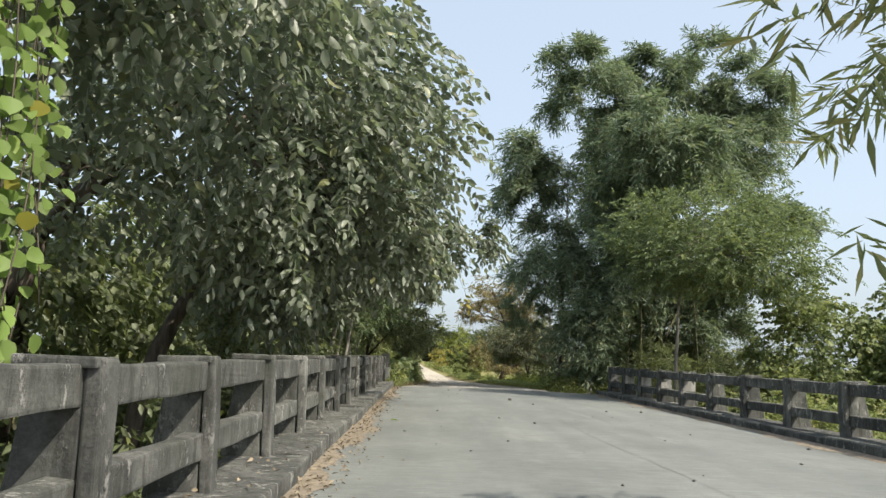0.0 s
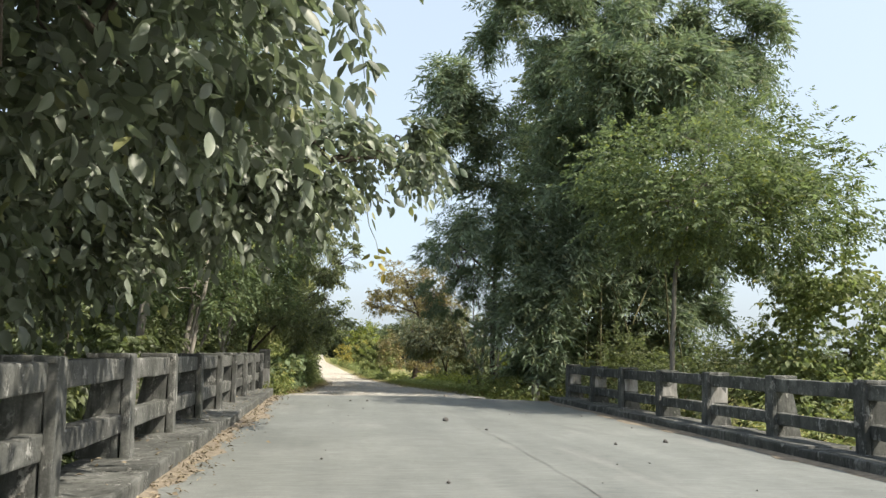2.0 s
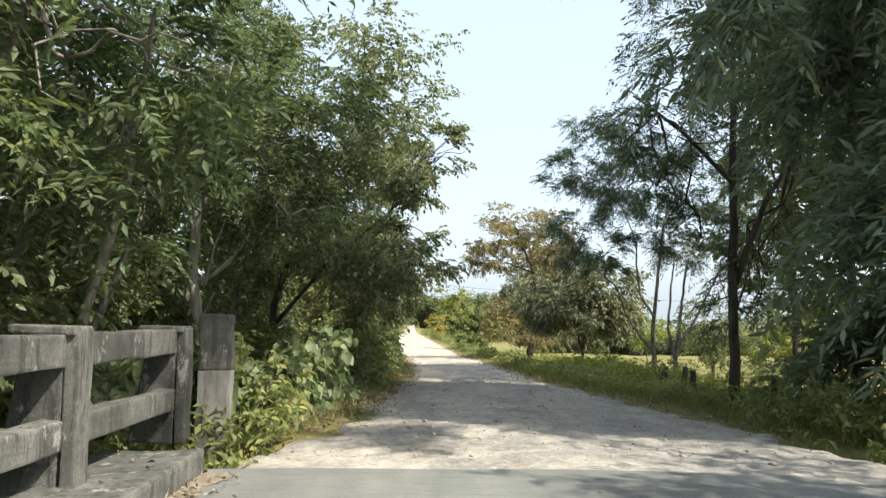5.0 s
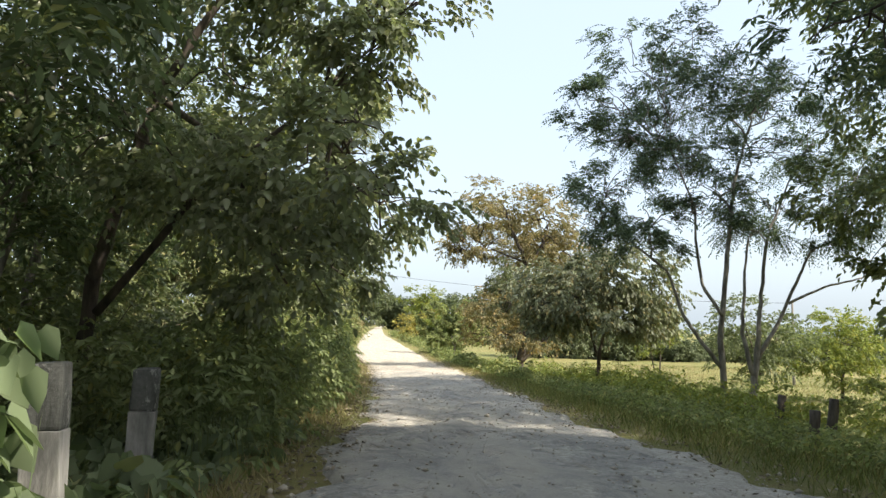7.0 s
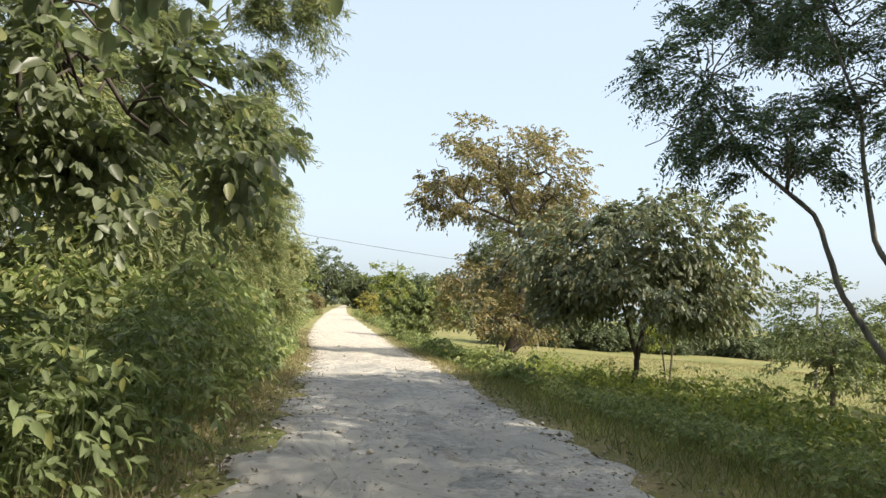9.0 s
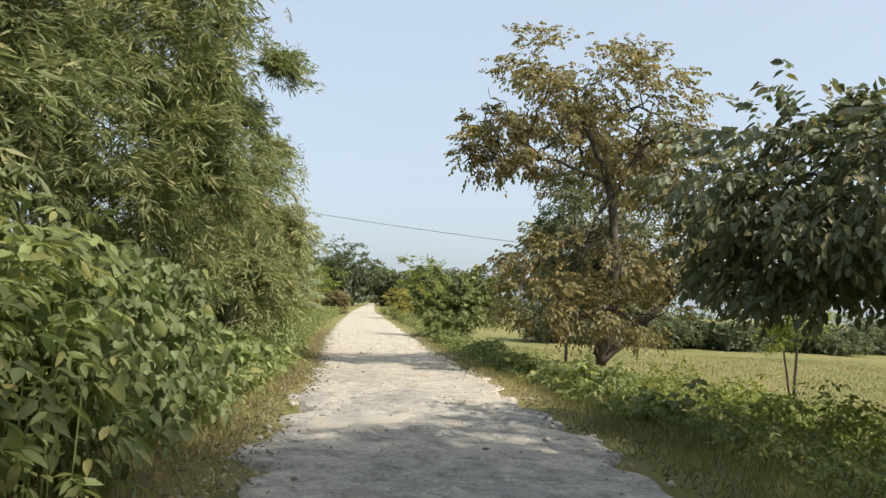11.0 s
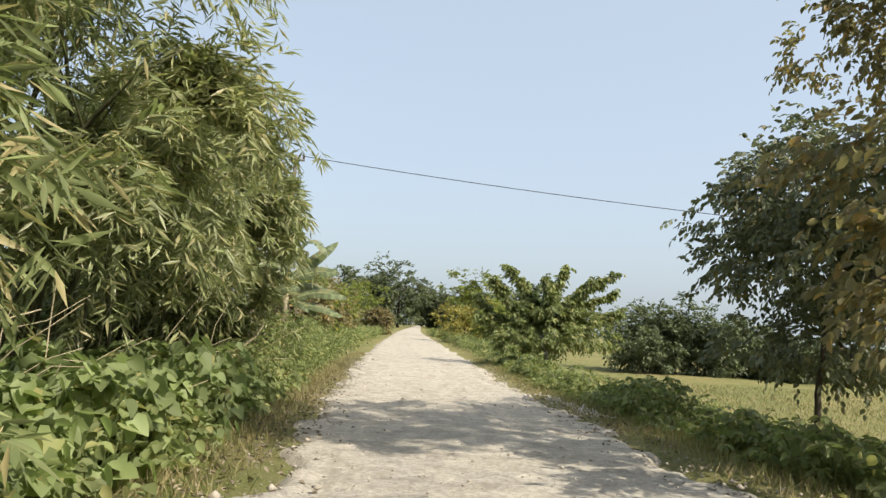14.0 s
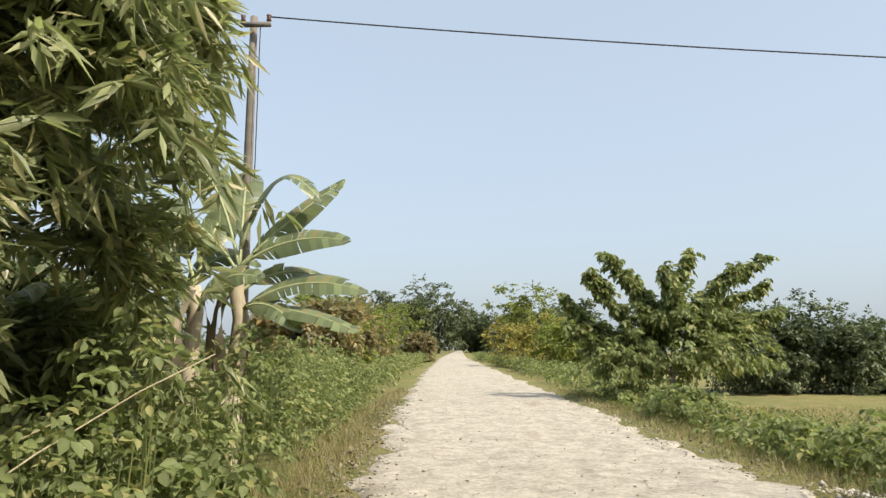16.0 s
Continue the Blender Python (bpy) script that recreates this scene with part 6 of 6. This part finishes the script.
wire_line = np.stack([wx, POLE_Y - 0.13 - 0.03 * (wx - wx[0]), 4.663 - 0.1015 * wx + 0.0021 * wx ** 2], 1)
wire_ob = new("overhead_wire", mesh_np("overhead_wire", *tube(wire_line, np.full(50, 0.011), 5), CABLE))
tagged(wire_ob, label="single dark overhead wire crossing above the road", category="wire")
p2z = float(ground_z(30.0, 83.6))
pole2 = empty("utility_pole", (30.0, 83.63, p2z), label="grey concrete utility pole out in the field", category="utility pole")
part_np("shaft", tube([(30.0, 83.63, z) for z in np.linspace(p2z - 0.2, 3.55, 8)], np.linspace(0.11, 0.07, 8), 8), POLE_CONCRETE, pole2, shade=True)

# guard stones in a row along the verge, their old black and white paint flaking
for x, y, hw, top, label in ((-1.56, 31.0, 0.17, 1.29, "tall square stone pillar with flaking dark and white paint"), (-1.42, 35.35, 0.11, 0.66, "square guard stone sunk in large creeper leaves"),
                             (-1.20, 36.4, 0.10, 0.90, "square guard stone with faded dark top and white band"), (-1.36, 38.43, 0.10, 0.74, "leaning guard stone with a flaking white band"),
                             (7.06, 31.4, 0.10, 0.47, "pale guard stone in weeds past the railing's end")):
    z = float(ground_z(x, y))
    h = top - z
    g = empty("guard_stone", (x, y, z), label=label, category="guard stone", group="guard stones")
    g.rotation_euler = (0.02, 0.03 if y > 38 else -0.015, 0.12)
    part("upper_half", block_bm(-hw, hw, -0.09, 0.09, h * 0.66, h, 0.022, 3, 0.022, y), CONCRETE, g, "faded dark paint")
    part("middle_band", block_bm(-hw - 0.002, hw + 0.002, -0.092, 0.092, h * 0.3, h * 0.66 - 0.001, 0.008, 3, 0.022, y), PAINT_WHITE_AND_SUN, g, "flaking white paint, on bridge piers a sunlit face")
    part("foot", block_bm(-hw - 0.003, hw + 0.003, -0.093, 0.093, -0.3, h * 0.3 - 0.001, 0.010, 2, 0.012, y), PAINT_BLACK, g, "dark paint")

# ---- weeds, verge grass, litter, loose stone ----


def left_of_road(a, b):
    """1 between a and b metres left of the road's edge, fading at both ends."""
    return lambda x, y: np.clip((lerp(LEFT_EDGE, y) - x - a) / 0.5, 0, 1) * np.clip((b - (lerp(LEFT_EDGE, y) - x)) / 0.5, 0, 1)


def right_of_road(a, b):
    return lambda x, y: np.clip((x - lerp(RIGHT_EDGE, y) - a) / 0.5, 0, 1) * np.clip((b - (x - lerp(RIGHT_EDGE, y))) / 0.5, 0, 1)


def clear_of_stones(fn):
    """Keeps the growth low in front of the guard stones."""
    return lambda x, y: fn(x, y) * np.where((x < -0.45) & (x > -3.0) & (y > 33) & (y < 38.6), 0.08, 1.0)


weeds("big_leaved_creeper", "mass of large heart-shaped pale green leaves on the verge", "creeper", (-6, 0.5, 31.3, 35.6, lambda x, y: left_of_road(0.7, 4.6)(x, y) * np.where(x > -1.0, 0.75, 1.0)), 3200, 3, 0.215, 0.195, 0.84, LEAF_VINE, 401, 0.22, 3, leafdroop=0.9, clump=0.25)
weeds("big_leaved_creeper", "mound of broad pale leaves climbing over a guard stone", "creeper", (-1.5, -0.6, 34.2, 35.0, lambda x, y: np.ones_like(x)), 110, 3, 0.155, 0.14, 1.2, LEAF_VINE, 418, 0.24, 3, leafdroop=0.9, clump=0.1)
weeds("verge_weeds", "dense leafy weeds on the shaded left verge", "weeds", (-5, 1, 35.5, 50, clear_of_stones(left_of_road(0.35, 4.2))), 5600, 6, 0.105, 0.045, 1.25, LEAF_CREEPER, 402, 0.22, True)
weeds("big_leaved_creeper", "patch of large heart-shaped leaves around guard stones", "creeper", (-4.5, 0.5, 35.6, 42, lambda x, y: left_of_road(0.55, 3.8)(x, y) * np.where((x < -0.6) & (y > 35.8), 0.3, 1.0)), 900, 3, 0.23, 0.21, 0.72, LEAF_VINE, 403, 0.2, 3, leafdroop=0.8)
weeds("verge_weeds", "tall green weeds in front of the bamboo", "weeds", (-5.5, 1, 49, 55, left_of_road(0.5, 4.6)), 3200, 6, 0.15, 0.06, 1.9, LEAF_WEED, 404, 0.28, True)
weeds("big_leaved_creeper", "heart-leaved creeper climbing high in front of the bamboo", "creeper", (-5, 1, 54.3, 59.3, left_of_road(0.6, 4.2)), 4200, 3, 0.118, 0.10, 1.4, LEAF_CREEPER, 417, 0.22, 3, clump=0.5, leafdroop=0.9)
weeds("verge_weeds", "leafy creeping weeds under the bamboo", "weeds", (-5.5, 1, 59, 82, left_of_road(0.6, 3.6)), 4200, 5, 0.12, 0.085, 0.55, LEAF_WEED, 405, 0.2, True)
weeds("big_leaved_creeper", "large-leaved creeper at the road's edge, leaves tinted pale as sunlit", "creeper", (-4.5, 0.5, 62, 75.0, left_of_road(0.75, 3.4)), 3000, 3, 0.16, 0.145, 0.85, LEAF_VINE_SUN, 406, 0.18, 3, leafdroop=0.6)
weeds("verge_weeds", "low leafy bushes and weeds below the bananas", "weeds", (-8, -1, 77, 100, lambda x, y: left_of_road(0.9, 4.5)(x, y) * np.where((y < 83) & (x < -3.3), 0.22, 1.0)), 8400, 5, 0.095, 0.06, 1.25, LEAF_WEED, 407, 0.2, True, clump=0.6)
weeds("verge_weeds", "roadside weeds dwindling along the far road", "weeds", (-13, -1, 100, 190, left_of_road(0.7, 4.5)), 3000, 5, 0.22, 0.10, 1.1, LEAF_WEED, 408, 0.35)
weeds("verge_weeds", "low green weeds on the right verge", "weeds", (3.5, 11, 30.5, 60, right_of_road(1.3, 4.5)), 5200, 5, 0.09, 0.045, 0.40, LEAF_WEED, 409, 0.18)
weeds("verge_weeds", "dark creeping weeds along the sunny right verge", "weeds", (3.5, 9, 60, 100, lambda x, y: right_of_road(0.9, 2.7)(x, y) * np.clip(0.75 + 0.5 * np.sin(y * 0.9 + np.sin(x * 2.0)), 0.2, 1)), 4600, 5, 0.135, 0.085, 0.62, LEAF_WEED, 410, 0.2, True, clump=0.5)
weeds("verge_weeds", "green weeds along the far right verge", "weeds", (-2, 9, 100, 190, right_of_road(0.8, 5.0)), 3200, 5, 0.22, 0.10, 0.95, LEAF_WEED, 411, 0.35)
weeds("field_edge_weeds", "sunlit yellow-green weeds at the edge of the field", "weeds", (7, 14, 44, 66, right_of_road(2.4, 6.5)), 3400, 5, 0.11, 0.055, 0.75, LEAF_LIGHT, 416, 0.2, clump=0.5)
weeds("gully_weeds", "rank growth rising beside the bridge railing", "weeds", (-4.6, -2.05, -4, 30.5, lambda x, y: np.clip((-2.05 - x) / 0.4, 0, 1)), 2400, 6, 0.15, 0.07, 3.0, LEAF_DARK, 412, 0.3)
weeds("gully_weeds", "rank growth rising behind the bridge railing", "weeds", (8.0, 12, -2, 31, lambda x, y: np.clip((x - 7.9) / 0.5, 0, 1)), 3400, 6, 0.14, 0.065, 2.3, LEAF_DARK, 413, 0.3)
weeds("bridge_end_weeds", "leafy weeds crowding the end of the railing", "weeds", (-2.6, -0.75, 28.6, 32.5, lambda x, y: np.ones_like(x)), 700, 5, 0.12, 0.06, 1.0, LEAF_WEED, 414, 0.22)
weeds("bridge_end_weeds", "leafy weeds and dry stalks at the railing's end", "weeds", (4.9, 8.2, 29, 34, right_of_road(0.2, 6)), 900, 5, 0.12, 0.06, 0.6, LEAF_WEED, 415, 0.22)

grass("verge_grass", "dry and green grass tufts along the left road edge", (-3, 1.5, 31, 105, left_of_road(0.0, 1.4)), 26000, 0.20, 0.011, GRASS_DRY, 421)
grass("verge_grass", "green grass on the right verge", (3, 9, 30, 60, right_of_road(0.05, 3.5)), 17000, 0.22, 0.013, GRASS_GREEN, 422)
grass("verge_grass", "short dry straw-coloured grass along the sunny verge", (3, 9, 58, 105, right_of_road(0.05, 3.5)), 26000, 0.17, 0.013, GRASS_DRY, 426)
grass("verge_grass", "thin green grass mixed through dry verge grass", (3, 9, 58, 105, right_of_road(0.4, 3.8)), 9000, 0.22, 0.013, GRASS_GREEN, 427)
weeds("verge_weeds", "leafy weeds dotted over the dry field edge", "weeds", (5, 14, 66, 98, right_of_road(2.6, 8.0)), 900, 5, 0.12, 0.07, 0.45, LEAF_WEED, 428, 0.2, True, clump=0.5)
grass("field_grass", "yellow-green grass of the open field", (7, 42, 36, 110, right_of_road(3.5, 40)), 36000, 0.24, 0.026, GRASS_DRY, 423, 0.6)
grass("field_grass", "short green grass mixed through the field", (7, 42, 36, 110, right_of_road(3.0, 40)), 22000, 0.22, 0.026, GRASS_GREEN, 424, 0.6)
grass("left_field_grass", "fresh green paddy beyond the bananas", (-40, -8, 84, 135, lambda x, y: np.ones_like(x)), 16000, 0.45, 0.06, GRASS_GREEN, 425)

# fallen leaves against the kerb and on the walkway
r9 = np.random.default_rng(431)
n9 = 1900
x9 = np.where(r9.random(n9) < 0.85, -1.14 + np.abs(r9.normal(size=n9)) * 0.22, r9.uniform(-1.95, -1.2, n9))
y9 = r9.uniform(0, 34, n9)
z9 = np.where(x9 < -1.16, 0.205, 0.02) + r9.random(n9) * 0.03
z9 = np.where(y9 > 29.2, ground_z(x9, y9) + 0.03, z9)
stuff_np("leaf_litter", leaves(np.stack([x9, y9, z9], 1), r9.normal(size=(n9, 3)) * np.array((1, 1, 0.25)), r9.normal(size=(n9, 3)) * 0.5 + np.array((0, 0, 1)), r9.uniform(0.03, 0.09, n9), r9.uniform(0.015, 0.04, n9), 0.3), LEAF_DEAD, "brown fallen leaves gathered along the kerb", "leaf litter")
n9 = 5200
y9 = r9.uniform(30, 98, n9)
s9 = r9.random(n9) < 0.7
x9 = np.where(s9, lerp(LEFT_EDGE, y9) - 0.25 + r9.normal(size=n9) * 0.28, lerp(RIGHT_EDGE, y9) + 0.2 + r9.normal(size=n9) * 0.3)
stuff_np("leaf_litter", leaves(np.stack([x9, y9, ground_z(x9, y9) + 0.07], 1), r9.normal(size=(n9, 3)) * np.array((1, 1, 0.2)), r9.normal(size=(n9, 3)) * 0.5 + np.array((0, 0, 1)), r9.uniform(0.04, 0.10, n9), r9.uniform(0.02, 0.05, n9), 0.3), LEAF_DEAD, "dry leaves scattered along the road edges", "leaf litter")


def stones(name, label, n, size, mat, seed, y0, y1, fn, zoff):
    """Loose angular stones, half sunk."""
    r = np.random.default_rng(seed)
    y = r.uniform(y0, y1, n)
    x = fn(y, r)
    base = np.array([(1, 0, 0), (-1, 0, 0), (0, 1, 0), (0, -1, 0), (0, 0, 1), (0, 0, -0.6)], float)
    sz = size * np.exp(r.normal(size=n) * 0.6)
    th = r.uniform(0, 6.28, n)
    v = base[None] * (0.7 + 0.6 * r.random((n, 6, 3)))
    c, s = np.cos(th)[:, None], np.sin(th)[:, None]
    v = np.stack([v[..., 0] * c - v[..., 1] * s, v[..., 0] * s + v[..., 1] * c, v[..., 2] * 0.65], -1) * sz[:, None, None]
    v = v + np.stack([x, y, zoff(x, y)], 1)[:, None]
    f = np.array([(0, 2, 4), (2, 1, 4), (1, 3, 4), (3, 0, 4), (2, 0, 5), (1, 2, 5), (3, 1, 5), (0, 3, 5)])
    f = (np.arange(n)[:, None, None] * 6 + f[None]).reshape(-1, 3)
    return stuff_np(name, (v.reshape(-1, 3), [f]), mat, label, "stones")


def over_road(y, r):
    u = r.random(len(y))
    return lerp(LEFT_EDGE, y) * (1 - u) + lerp(RIGHT_EDGE, y) * u


def road_top(x, y):
    u = (x - lerp(LEFT_EDGE, y)) / (lerp(RIGHT_EDGE, y) - lerp(LEFT_EDGE, y))
    return road_z(y) + 0.022 + 0.03 * np.clip(1 - (2 * u - 1) ** 2, 0, 1)


stones("loose_gravel", "pale loose gravel strewn over the road", 9000, 0.0065, STONE, 441, 50, 105, over_road, road_top)
stones("loose_gravel", "grey chips and grit on the worn road", 6500, 0.008, STONE, 442, 30, 54, over_road, road_top)
stones("loose_stones", "larger pale stones along the road edges", 3000, 0.013, STONE, 443, 34, 105, lambda y, r: np.where(r.random(len(y)) < 0.5, lerp(LEFT_EDGE, y) + r.normal(size=len(y)) * 0.25, lerp(RIGHT_EDGE, y) + r.normal(size=len(y)) * 0.25), road_top)
stones("dark_grit", "few dark stones and twigs lying on the deck", 60, 0.018, STONE_DARK, 444, 3, 29, lambda y, r: r.uniform(-0.9, 6.2, len(y)), lambda x, y: deck_z(x) + 0.008)
lump = new("loose_stone", mesh_np("loose_stone", *tube([(2.54, 21.49, 0.02), (2.545, 21.5, 0.05), (2.55, 21.5, 0.08), (2.55, 21.5, 0.10)], (0.05, 0.06, 0.05, 0.015), 7, 0.15), STONE_DARK))
tagged(lump, label="small dark stone lying on the bridge deck", category="stone")
gl = leaves(np.array([(-0.58, 13.98, 0.035)]), np.array([(1.0, -0.25, 0.12)]), np.array([(0.0, 0.1, 1.0)]), 0.17, 0.07, 0.2, 2)
tagged(new("fallen_leaf", mesh_np("fallen_leaf", gl[0], gl[1], LEAF_CURTAIN)), label="fresh green leaf lying on the bridge deck", category="leaf")
stones("gravel_spill", "strip of pale gravel spilt along the far edge of the verge", 1300, 0.012, STONE_PALE, 445, 77.5, 83.5, lambda y, r: 4.25 - 0.06 * (y - 80) + 0.08 * np.sin(y * 2.3) + r.normal(size=len(y)) * 0.13, lambda x, y: ground_z(x, y) + 0.035)
